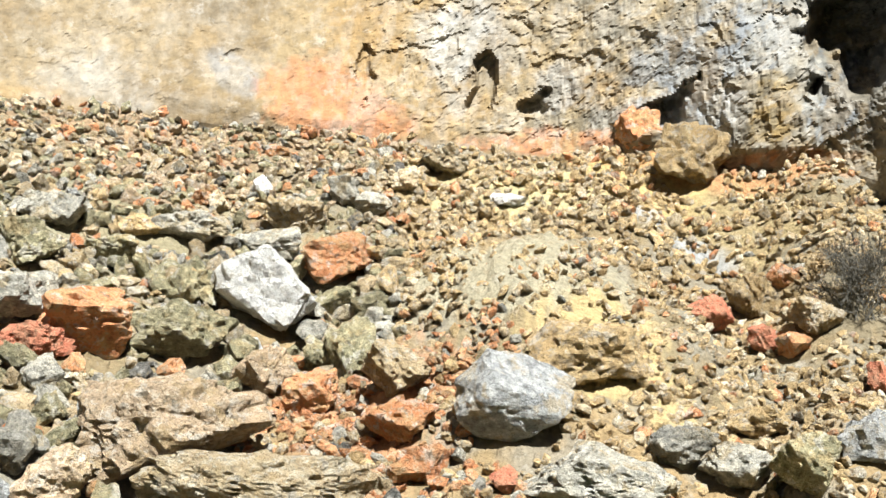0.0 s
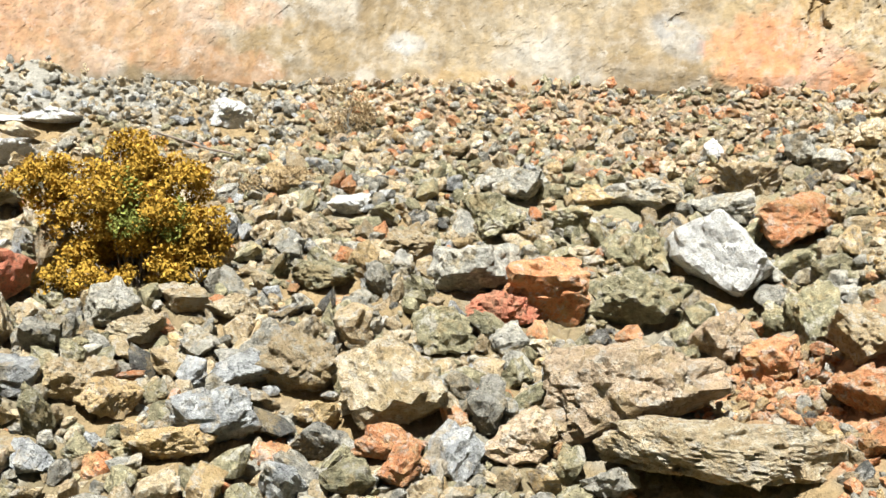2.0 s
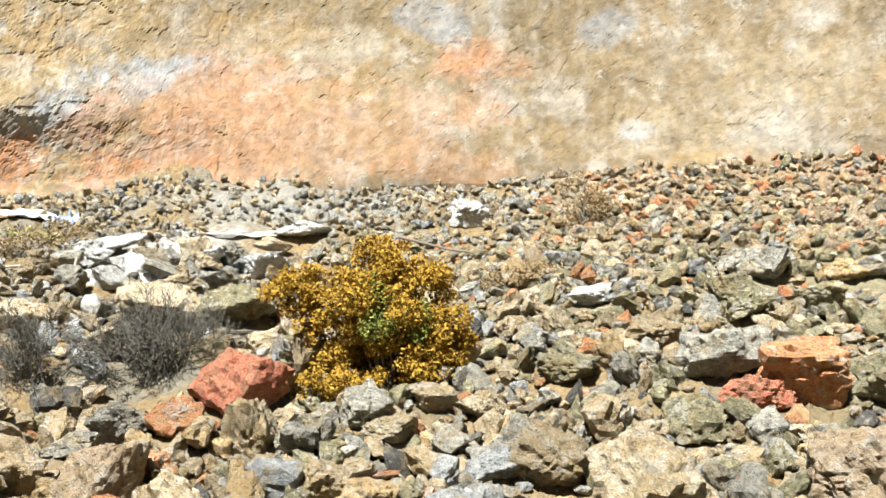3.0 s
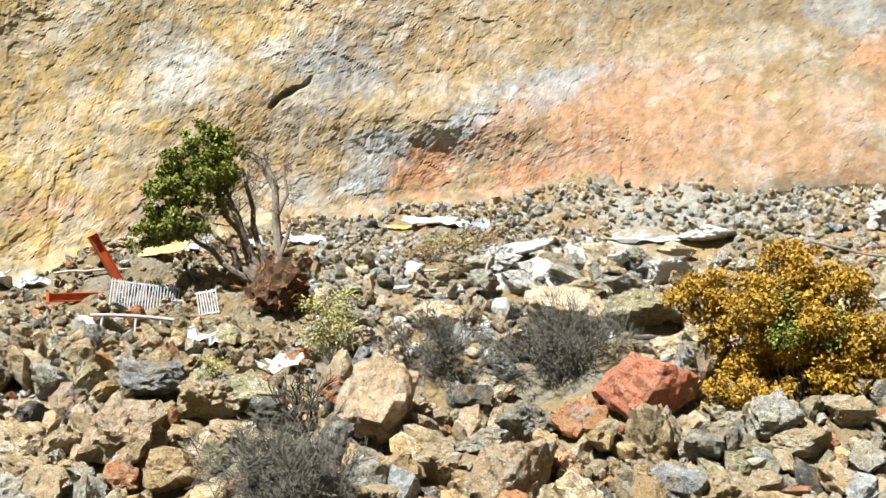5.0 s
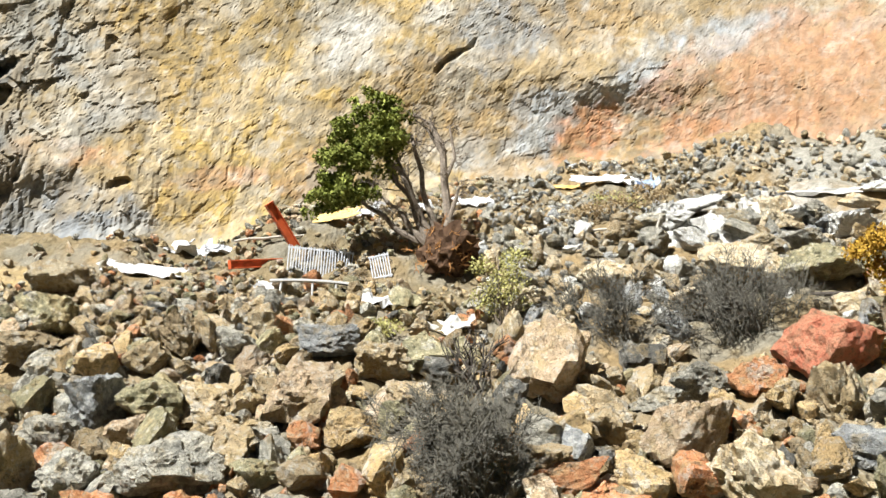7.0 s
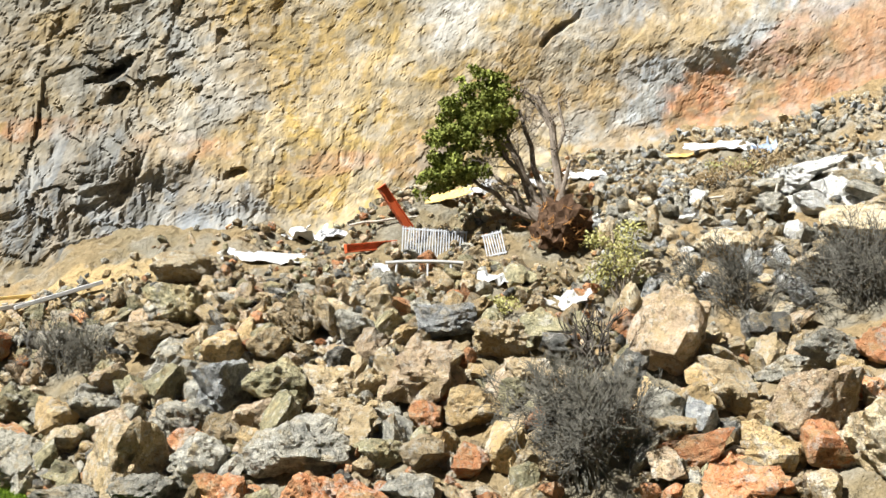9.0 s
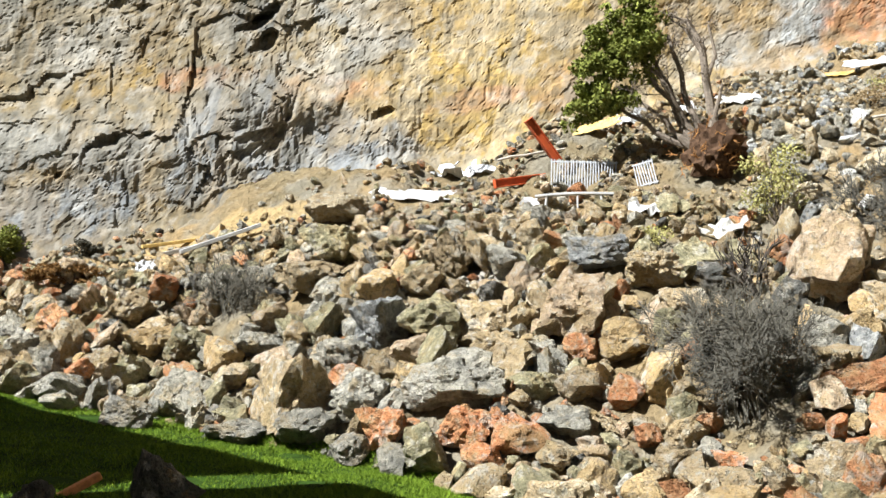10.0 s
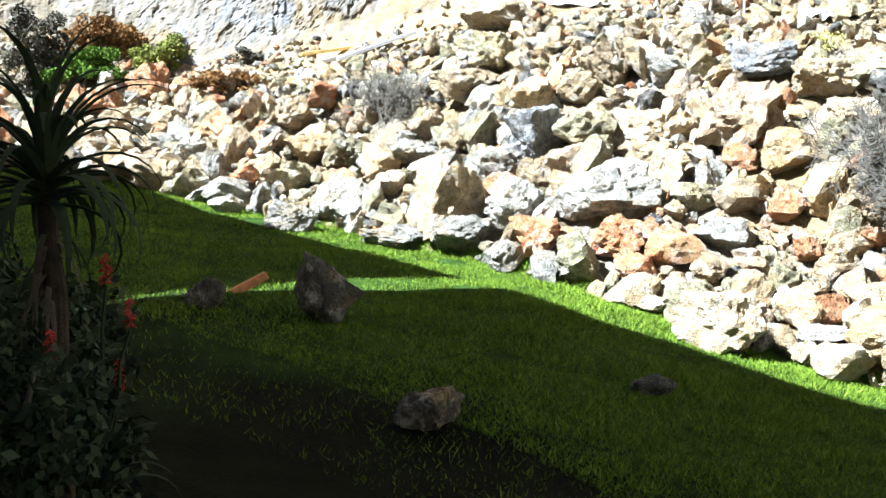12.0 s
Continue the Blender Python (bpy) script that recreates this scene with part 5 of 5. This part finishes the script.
def uprooted_tree(x, y, k):
    """A leaning tree torn up with its root ball; k: metres to a unit of its drawing."""
    rng = np.random.default_rng(5)
    ob = tagged(facing("tree", x, y), "uprooted evergreen tree with bare leaning stems on its root ball", "tree")
    clear(x, y, 1.5)
    v, f = rock_shape(911, 4, 16, 0.2)
    ball_ob = mesh_object("root_ball", v * (115 * k, 90 * k, 105 * k) + (24 * k, -48 * k, 10 * k), f, ROOT_SOIL)
    ball_ob.parent = ob
    tagged(ball_ob, "dark brown root ball of torn soil")
    for _ in range(60):
        bm = bmesh.new()
        a = np.array((24 * k, -48 * k, 14 * k)) + rng.normal(size=3) * (28 * k, 25 * k, 22 * k)
        twiggy(bm, rng, a, rng.normal(size=3) + (0.2, -0.4, 0.3), 15 * k, 0.025, 1, 0.8)
        part("root", bm, ROOT_HAIR, ob)
    ends = ((-98, 0, 190), (-80, 25, 205), (-125, -15, 140), (-72, -20, 165), (-50, 10, 232), (-140, 10, 110))
    for i, e in enumerate(ends):
        bm = bmesh.new()
        a = np.array((-6 + 5 * i, -12, 14)) * k
        m = np.array((e[0] * 0.42 + 6, e[1] * 0.4, e[2] * 0.42)) * k
        tube(bm, bent(rng, a, m, 2.0 * k, 5) + bent(rng, m, np.array(e) * k, 3 * k, 5)[1:], np.linspace(8.5, 3.2, 9) * k, 7)
        for _ in range(4):
            twiggy(bm, rng, m + (np.array(e) * k - m) * rng.uniform(0.2, 0.9), rng.normal(size=3) + (-0.4, 0, 0.9), 38 * k, 1.2 * k, 2, 0.6)
        part("stem", bm, BARK, ob)
    for pts, rad in ((((12, 0, 18), (24, 0, 75), (14, 2, 150), (8, 3, 205), (-14, 4, 252), (-48, 2, 268)), 9.0), (((20, 0, 60), (34, -5, 110), (40, -6, 135)), 5.0), (((14, 2, 150), (30, 2, 190), (20, 3, 245)), 4.2), (((8, 3, 195), (-20, 3, 240), (-42, 3, 258)), 4.0)):
        bm = bmesh.new()
        n = len(pts)
        tube(bm, [np.array(p) * k + rng.normal(size=3) * k for p in pts], np.linspace(rad, rad * 0.5, n) * k, 7)
        for p in pts[1:]:
            for _ in range(3):
                twiggy(bm, rng, np.array(p) * k, rng.normal(size=3) + (0, 0, 0.6), 17 * k, 0.8 * k, 2, 0.7)
        part("dead_stem", bm, PALE_BARK, ob, "bare pale dead stem")
    blobs = [(-100, 0, 255, 34, 32), (-135, 8, 225, 40, 34), (-155, 0, 180, 40, 36), (-112, -14, 195, 46, 42), (-150, 12, 135, 38, 34), (-122, -18, 140, 40, 36), (-190, 0, 95, 26, 18), (-165, -8, 105, 34, 26),
             (-210, 4, 75, 18, 12), (-80, -8, 225, 34, 34), (-60, 0, 262, 24, 16), (-120, 0, 285, 26, 18), (-85, 5, 165, 24, 24), (-70, -5, 280, 18, 12), (-180, 10, 150, 22, 24)]
    blobs = [((b[0] - 14) * k, b[1] * k, (b[2] + 4) * k, b[3] * 1.25 * k, b[4] * 1.25 * k) for b in blobs]
    fine = []
    for b in blobs:
        for _ in range(9):
            d = rng.normal(size=3)
            d /= np.linalg.norm(d)
            fine.append((*(np.array(b[:3]) + d * np.array((b[3], b[3], b[4])) * rng.uniform(0.5, 1.0)), b[3] * 0.36, b[4] * 0.34))
    crown = leaf_mesh("crown", cloud(rng, fine, 17000), 0.085, rng, GREEN_LEAF, ob, 0.55)
    tagged(crown, "dense dull-green crown")
    return ob


def aloe_leaf(bm, rng, base, az, lift, length, wide, droop):
    """One fleshy leaf: a tapering, channelled blade that arches over, with small teeth."""
    out, side = np.array((math.cos(az), math.sin(az), 0)), np.array((-math.sin(az), math.cos(az), 0))
    rings, n = [], 9
    p, ang = np.array(base, float), lift
    for i in range(n + 1):
        f = i / n
        w = wide * (1 - f) ** 0.75 * (0.8 + 0.2 * math.sin(f * 3.1)) + 0.003
        nrm = -math.sin(ang) * out + math.cos(ang) * np.array((0, 0, 1))
        rings.append([bm.verts.new(q) for q in (p - side * w, p - nrm * w * 0.45, p + side * w, p + nrm * w * 0.12)])
        p = p + (math.cos(ang) * out + math.sin(ang) * np.array((0, 0, 1))) * length / n
        ang -= droop / n * (0.5 + f * 1.2)
    for a, b in zip(rings, rings[1:]):
        for j in range(4):
            bm.faces.new((a[j], a[(j + 1) % 4], b[(j + 1) % 4], b[j]))
    bm.faces.new(rings[0][::-1])
    bm.faces.new(rings[-1])


def aloe(x, y, height, crown, leaves, label, seed, stem=0.07, flowers=(), skirt=0):
    rng = np.random.default_rng(seed)
    ob = tagged(facing("aloe", x, y), label, "aloe", "aloes")
    bm = bmesh.new()
    tube(bm, bent(rng, (0.03, 0, -0.2), (-0.02, 0, height), 0.012, 9), np.linspace(stem, stem * 0.8, 9) * rng.uniform(0.92, 1.08, 9), 12)
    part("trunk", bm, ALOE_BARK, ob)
    for i in range(leaves):
        bm = bmesh.new()
        f = i / leaves
        aloe_leaf(bm, rng, (-0.02, 0, height - 0.20 + 0.22 * f), i * 2.39996 + rng.uniform(-0.2, 0.2), 0.15 + 1.4 * f ** 1.2 + rng.uniform(-0.2, 0.2), crown * rng.uniform(1.15, 1.6) * (1 + 0.25 * f * f), 0.040 * crown / 0.5, 3.0 - 1.5 * f + rng.uniform(-0.4, 0.5))
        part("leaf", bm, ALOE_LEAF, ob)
    for i in range(skirt):
        bm = bmesh.new()
        aloe_leaf(bm, rng, (-0.02, 0, height - 0.25 - 0.5 * i / skirt), rng.uniform(0, 6.28), -0.7, crown * rng.uniform(0.6, 0.9), 0.02, 0.9)
        part("dead_leaf", bm, DARK_WOOD, ob, "withered hanging leaf")
    for fx, fz in flowers:
        bm = bmesh.new()
        tube(bm, bent(rng, (0, 0, height), (fx, rng.uniform(-0.2, 0.1), fz - 0.1), 0.02), [0.012] * 6, 5)
        stalk = part("flower_stalk", bm, ALOE_LEAF, ob)
        bm = bmesh.new()
        for j in range(40):
            a, h = rng.uniform(0, 6.28), rng.uniform(-0.10, 0.08)
            q = np.array((fx, 0, fz + h))
            tube(bm, [q, q + np.array((math.cos(a), math.sin(a), -0.5)) * 0.045 * (1 - 4 * max(h, 0))], [0.008, 0.005], 4)
        part("flower", bm, ALOE_FLOWER, stalk, "red flower spike")
    return ob


def grass(count):
    rng = np.random.default_rng(31)
    az = rng.uniform(52, 110, count)
    base = along(BASE_R, az)
    near = np.where(rng.random(count) < 0.9, 1.02 - 0.55 * rng.random(count) ** 1.5, rng.uniform(0.35, 1.0, count))
    r = base * near
    x, y = -np.sin(np.radians(az)) * r, np.cos(np.radians(az)) * r
    keep = value_noise(x / 1.3, y / 1.3, 0.5, 401) > -0.55
    x, y = x[keep], y[keep]
    z = ground(x, y)
    n = len(x)
    t, h = rng.uniform(0, 6.28, n), rng.uniform(0.035, 0.10, n) * (1 + 0.5 * value_noise(x / 0.8, y / 0.8, 3, 403))
    w = rng.uniform(0.007, 0.016, n)
    lean = rng.normal(size=(n, 2)) * 0.8 * h[:, None]
    v = np.stack([np.stack([x - np.cos(t) * w, y - np.sin(t) * w, z - 0.02], -1), np.stack([x + np.cos(t) * w, y + np.sin(t) * w, z - 0.02], -1), np.stack([x + lean[:, 0], y + lean[:, 1], z + h], -1)], 1).reshape(-1, 3)
    tagged(mesh_object("grass", v, np.arange(3 * n).reshape(-1, 3), GRASS), "short bright green grass on the turf", "grass", kind="stuff")


def sky_blocking_hill():
    """An unseen dark hillside added behind the viewpoint to hold back light from the sky."""
    az = np.arange(118, 291, 3.0)
    up = np.linspace(0, 1, 14)
    A, U = np.meshgrid(az, up)
    edge = np.clip(np.minimum(A - 116, 292 - A) / 25, 0.05, 1)
    r = 60 + 60 * U
    z = -3 + U * 45 * edge * (1 + 0.2 * fbm(A / 9, U * 2, 0, 3, 501))
    t = np.radians(A)
    tagged(mesh_object("backdrop", np.stack([-np.sin(t) * r, np.cos(t) * r, z], -1).reshape(-1, 3), sheet(len(up), len(az)), SCRUB, True), "unseen scrub-covered hillside added to cut sky light", "hill", kind="structure")


SCRUB = plain_material("sky_blocker_scrub", (0.07, 0.075, 0.04), 0.95, 0.4, 0.2)
sky_blocking_hill()
leafy_shrub("bush", -21.22, 27.20, [(-0.52, 0.00, 3.78, 1.03, 0.77), (0.86, 0.00, 2.92, 1.03, 0.94), (-1.20, 0.17, 2.75, 1.12, 1.03), (0.17, -0.34, 1.89, 1.46, 1.29), (1.55, 0.00, 1.55, 1.03, 1.03), (-0.69, 0.00, 1.20, 1.29, 1.03), (-1.55, -0.17, 0.52, 0.69, 0.86), (0.86, -0.17, 0.69, 1.03, 0.69), (-2.58, 0.17, 3.26, 0.69, 0.77), (2.23, 0.09, 1.20, 0.52, 0.60), (-2.23, 0.17, 2.06, 0.60, 0.77), (0.34, 0.00, 4.12, 0.60, 0.43), (-2.92, 0.00, 2.75, 0.77, 0.77), (-2.06, -0.26, -0.17, 0.77, 0.69), (-0.86, -0.34, 0.00, 0.86, 0.60), (1.72, -0.17, 0.52, 0.77, 0.69)], GOLD_LEAF, 0.066, 46000, "rounded golden-orange leafy bush beside a red boulder", "bush", 3)
leafy_shrub("bush", -21.28, 27.28, [(0.17, -0.95, 1.98, 0.95, 0.86), (-0.52, -0.77, 2.67, 0.69, 0.60), (0.86, -0.95, 1.64, 0.69, 0.69)], GREEN_LEAF, 0.055, 2600, "olive-green shoots inside the golden bush", "bush", 4, stems=3)
uprooted_tree(-37.06, 17.78, 0.0205)
steel_beam(-40.74, 13.14, 0.81, 1.96, -53, 0.28, "red-painted steel beam standing up at a slant")
steel_beam(-40.35, 12.09, 0.17, 2.04, 8, 0.27, "red-painted steel beam lying on rubble")
fence_panel(-39.00, 14.05, 0, 2.43, 1.15, 24, 3, "grey metal railing panel leaning in the wreckage")
fence_panel(-37.03, 15.77, 0, 0.75, 0.91, 8, -14, "small broken grey railing panel by the root ball")
torn_sheet("roof_sheet", -41.14, 8.20, 0.25, 2.92, 0.88, WHITE_PAINT, "long white sheet lying flat on the rubble", 3, fold=0.06, roll=3)
torn_sheet("roof_sheet", -43.38, 10.16, 0.31, 1.88, 1.22, WHITE_PAINT, "crumpled white sheeting heaped against the slope", 4, fold=0.3)
torn_sheet("roof_sheet", -42.26, 11.31, 0.17, 1.31, 0.61, GREY_METAL, "crumpled grey metal sheet", 5, fold=0.25)
torn_sheet("board", -41.46, 15.18, 0.22, 2.42, 0.66, YELLOW_BOARD, "yellow board sticking out of the wreckage", 6, category="board", fold=0.05, roll=-14)
torn_sheet("roof_sheet", -42.49, 17.36, 0.23, 1.37, 0.91, WHITE_PAINT, "white torn sheet behind the tree", 7, fold=0.3)
torn_sheet("roof_sheet", -40.89, 19.15, 0.22, 1.12, 0.81, WHITE_PAINT, "white scrap of sheeting among the stems", 8, fold=0.3)
torn_sheet("roof_sheet", -39.86, 20.78, 0.18, 1.57, 0.58, WHITE_PAINT, "white scrap beyond the dead stem", 9, fold=0.3)
torn_sheet("roof_sheet", -39.02, 26.47, 0.19, 2.82, 0.80, WHITE_PAINT, "bright white sheeting strewn at the cliff foot", 10, fold=0.12)
torn_sheet("board", -40.30, 25.61, 0.14, 1.43, 0.33, YELLOW_BOARD, "thin yellow board beside white sheeting", 11, category="board", fold=0.1)
torn_sheet("tarpaulin", -37.53, 27.70, 0.23, 0.98, 0.98, BLUE_SHEET, "blue-grey folded tarpaulin on the rubble", 12, category="tarpaulin", fold=0.3)
torn_sheet("roof_sheet", -38.91, 12.26, 0.16, 1.22, 0.57, WHITE_PAINT, "white scrap lying below the railing", 13, fold=0.3)
torn_sheet("roof_sheet", -34.65, 14.72, 0.15, 1.50, 0.64, WHITE_PAINT, "white scraps lying below the root ball", 14, fold=0.35)
torn_sheet("roof_sheet", -33.07, 16.37, 0.15, 1.65, 0.92, CONCRETE, "broken white slabs lying below the tree", 15, fold=0.35)
torn_sheet("slab", -33.73, 27.55, 0.22, 2.17, 0.98, CONCRETE, "pale broken concrete slab with sharp edges", 20, category="slab", fold=0.28, tip=-50, group="broken slabs")
torn_sheet("slab", -32.80, 29.63, 0.22, 1.98, 1.10, CONCRETE, "tilted pale concrete slab over a dark gap", 21, category="slab", fold=0.28, tip=-50, group="broken slabs")
torn_sheet("slab", -32.72, 25.69, 0.21, 2.28, 0.83, CONCRETE, "thin pale slab half buried in rubble", 22, category="slab", fold=0.28, tip=-50, group="broken slabs")
torn_sheet("slab", -32.63, 32.50, 0.23, 4.58, 0.37, CONCRETE, "long white strip of sheeting on the bank", 23, category="slab", fold=0.28, tip=-50, group="broken slabs")
torn_sheet("slab", -31.26, 27.06, 0.21, 1.85, 0.82, CONCRETE, "cracked pale slab below the white strip", 24, category="slab", fold=0.28, tip=-50, group="broken slabs")
torn_sheet("slab", -30.41, 31.39, 0.22, 1.96, 0.87, BLUE_SHEET, "bluish broken slab lying flat", 25, category="slab", fold=0.28, tip=-50, group="broken slabs")
garden_table(-36.20, 12.85, 0.42, 2.60, "long white curved garden table below the railing")
pole(-24.90, 35.67, 0.52, 3.36, 0.05, -12, PALE_BARK, "pale straight pole lying on the rubble")
pole(-34.84, 23.18, 0.17, 1.98, 0.06, 8, TIMBER, "grey timber pole lying across rubble")
pole(-33.05, 24.68, 0.45, 1.23, 0.05, 75, TIMBER, "weathered post standing up from the rubble")
pole(-26.33, 27.26, 0.11, 2.45, 0.08, 3, DARK_WOOD, "dark fallen branch above a red boulder")
pole(-41.05, 12.81, 0.21, 2.78, 0.05, 10, TIMBER, "grey pipe lying behind the upright beam")
pole(12.53, 37.04, 0.23, 0.90, 0.06, 48, PALE_BARK, "short pale broken stick in the earth")
timber("plank", -44.70, -0.51, 0.44, 2.45, 0.13, 0.25, 8, YELLOW_BOARD, "yellow plank lying at the cliff foot")
timber("plank", -42.33, 1.19, 0.42, 3.16, 0.15, 0.2, 20, WHITE_PAINT, "long white board lying on the slope")
timber("plank", -43.20, 0.14, 0.43, 2.58, 0.17, 0.3, 14, TIMBER, "grey board lying on the slope")
torn_sheet("roof_sheet", -43.88, -1.46, 0.17, 0.87, 0.74, WHITE_PAINT, "small white scrap of sheeting by the planks", 30, fold=0.3)
timber("plank", -21.86, -1.97, 0.13, 0.98, 0.15, 0.2, 24, ORANGE_TIMBER, "orange-stained broken plank lying on the turf")
dead_shrub(-24.71, 12.96, 2.08, 2.78, TWIG, "bare grey twiggy shrub standing among boulders", 14, 1, thick=0.03, depth=4)
dead_shrub(-24.46, 13.21, 2.08, 2.08, DARK_TWIG, "dark bare brushwood inside the grey shrub", 9, 2, depth=4)
dead_shrub(-29.81, 20.80, 3.44, 1.99, DARK_TWIG, "dark bare spreading brushwood on the rubble", 18, 5, lean=-0.3)
dead_shrub(-27.37, 23.39, 4.12, 2.33, DARK_TWIG, "tangled bare grey brushwood beside a red boulder", 19, 6)
dead_shrub(-26.92, 24.87, 2.74, 1.64, TWIG, "dry brown brushwood below the golden bush", 8, 7)
dead_shrub(-38.02, 1.44, 2.08, 1.70, TWIG, "small bare grey shrub on the rubble", 16, 8)
dead_shrub(-29.07, 15.41, 1.47, 2.13, DARK_WOOD, "black dead branch standing up from boulders", 4, 9, depth=2, thick=0.07)
dead_shrub(12.48, 34.09, 2.17, 2.17, DARK_TWIG, "dry dark scrub at the cliff foot", 16, 10)
dead_shrub(-27.13, 23.67, 2.69, 1.43, DARK_TWIG, "dark dry brushwood lying by the red boulder", 8, 11)
leafy_shrub("weed", -32.78, 18.31, [(-0.19, 0.00, 1.87, 0.84, 0.65), (0.56, 0.00, 2.24, 0.56, 0.47), (-0.37, 0.00, 0.75, 0.65, 0.65), (0.19, 0.00, 1.12, 0.75, 0.75)], WEED_LEAF, 0.050, 2200, "straggling yellow-green weed on the rubble", "weed", 12, stems=5)
leafy_shrub("weed", -32.81, 14.32, [(0.00, 0.00, 0.32, 0.57, 0.36), (-0.36, 0.00, 0.18, 0.36, 0.21)], WEED_LEAF, 0.045, 700, "low yellow-green weed among stones", "weed", 13, stems=3)
leafy_shrub("weed", -37.22, 25.82, [(-0.23, 0.00, 0.34, 0.90, 0.41), (0.68, 0.00, 0.23, 0.68, 0.41)], WEED_LEAF, 0.045, 700, "dry yellow-green tuft at the cliff foot", "weed", 14, stems=3)
leafy_shrub("bush", -47.18, -12.18, [(-0.44, 0.00, 0.97, 0.92, 0.97), (0.36, 0.00, 1.46, 1.02, 1.02), (-0.12, 0.00, 2.55, 0.92, 0.85), (0.61, 0.00, 0.73, 0.97, 0.78)], GREY_LEAF, 0.090, 9000, "grey-leaved bush at the foot of the cliff", "bush", 15)
leafy_shrub("bush", -50.25, -10.19, [(-1.15, 0.51, 0.64, 0.87, 0.77), (0.00, 0.51, 1.15, 1.15, 0.97), (1.15, 0.51, 1.02, 0.97, 0.87), (-0.51, 0.51, 1.59, 0.77, 0.61)], BROWN_LEAF, 0.080, 9000, "rusty brown bush behind green ones", "bush", 16)
leafy_shrub("bush", -46.68, -10.29, [(-0.60, 0.00, 0.60, 0.86, 0.62), (0.36, 0.00, 0.90, 1.00, 0.71), (1.07, 0.00, 0.62, 0.62, 0.57)], BRIGHT_LEAF, 0.070, 9000, "bright green rounded bush", "bush", 17)
leafy_shrub("bush", -49.47, -7.70, [(-0.62, 0.00, 0.70, 0.75, 0.65), (0.25, 0.00, 0.90, 0.90, 0.70), (0.95, 0.00, 0.55, 0.60, 0.55)], GREEN_LEAF, 0.070, 8000, "dark green rounded bush beside salmon rocks", "bush", 18)
leafy_shrub("bush", -44.75, -4.32, [(-0.78, 0.00, 0.49, 0.76, 0.40), (0.22, 0.00, 0.40, 0.85, 0.36), (1.08, 0.00, 0.31, 0.58, 0.27)], BROWN_LEAF, 0.060, 5000, "low brown and gold bush on the slope", "bush", 19)
leafy_shrub("bush", -46.99, -3.70, [(-0.33, 0.00, 0.28, 0.61, 0.33), (0.42, 0.00, 0.24, 0.61, 0.28)], GREY_LEAF, 0.060, 1800, "low grey scrub at the cliff foot", "bush", 20)
leafy_shrub("dry_shrub", -21.86, 42.00, [(0.00, 0.00, 1.30, 0.94, 0.82), (-0.47, 0.00, 0.47, 0.82, 0.66), (0.47, 0.00, 0.47, 0.82, 0.66)], DRY_LEAF, 0.050, 2600, "pale dry shrub at the cliff foot", "shrub", 61, stems=6, wood=TWIG)
leafy_shrub("dry_shrub", -21.15, 34.72, [(-0.20, 0.00, 0.40, 1.01, 0.36), (0.81, 0.00, 0.71, 0.81, 0.40), (-1.01, 0.00, 0.30, 0.71, 0.30)], DRY_LEAF, 0.050, 2200, "low dry brown scrub on the rubble", "shrub", 62, stems=6, wood=TWIG)
leafy_shrub("dry_shrub", -35.28, 24.23, [(0.00, 0.00, 0.53, 0.96, 0.43), (1.49, 0.00, 0.85, 0.85, 0.38), (-0.85, 0.00, 0.21, 0.64, 0.30)], DRY_LEAF, 0.050, 2000, "thin dry scrub above the rubble", "shrub", 63, stems=6, wood=TWIG)
leafy_shrub("dry_shrub", 12.91, 36.11, [(-0.19, 0.00, 0.57, 0.86, 0.76), (0.57, 0.00, 0.00, 0.76, 0.76)], DRY_LEAF, 0.050, 2400, "dry brown scrub at the foot of the dark bay", "shrub", 64, stems=6, wood=TWIG)
aloe(-6.79, -1.72, 2.82, 0.60, 64, "tall aloe with arching leaves on a bare trunk in shade", 41, 0.075, (), 14)
aloe(-6.29, -1.98, 1.25, 0.45, 30, "low aloe with red flower spikes in shade", 42, 0.06, ((0.35, 1.75), (0.15, 1.3)), 6)
aloe(-7.22, -1.61, 0.85, 0.42, 26, "small aloe with red flowers beside the tall one", 43, 0.05, ((0.10, 2.28), (0.24, 1.99), (0.16, 1.61)), 4)
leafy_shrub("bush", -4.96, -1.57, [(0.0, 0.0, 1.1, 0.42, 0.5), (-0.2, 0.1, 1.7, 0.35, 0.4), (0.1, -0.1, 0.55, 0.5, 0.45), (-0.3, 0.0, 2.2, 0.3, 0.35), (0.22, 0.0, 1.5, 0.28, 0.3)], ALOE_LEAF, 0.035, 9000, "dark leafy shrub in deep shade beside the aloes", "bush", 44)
# near-black bushes added at and past the left edge to darken it, blocking sky
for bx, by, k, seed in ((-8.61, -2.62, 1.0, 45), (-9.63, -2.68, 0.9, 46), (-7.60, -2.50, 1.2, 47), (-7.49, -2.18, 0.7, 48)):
    leafy_shrub("bush", bx, by, [(0.0, 0.0, 1.5 * k, 0.75 * k, 0.6), (-0.4, 0.1, 0.7 * k, 0.8, 0.7), (0.3, -0.1, 0.8 * k, 0.6, 0.6), (-0.5, 0.0, 2.2 * k, 0.6, 0.6)], ALOE_LEAF, 0.05, 5000, "dense dark planting added behind the aloes to deepen the shade", "bush", seed)
grass(210000)
scatter()
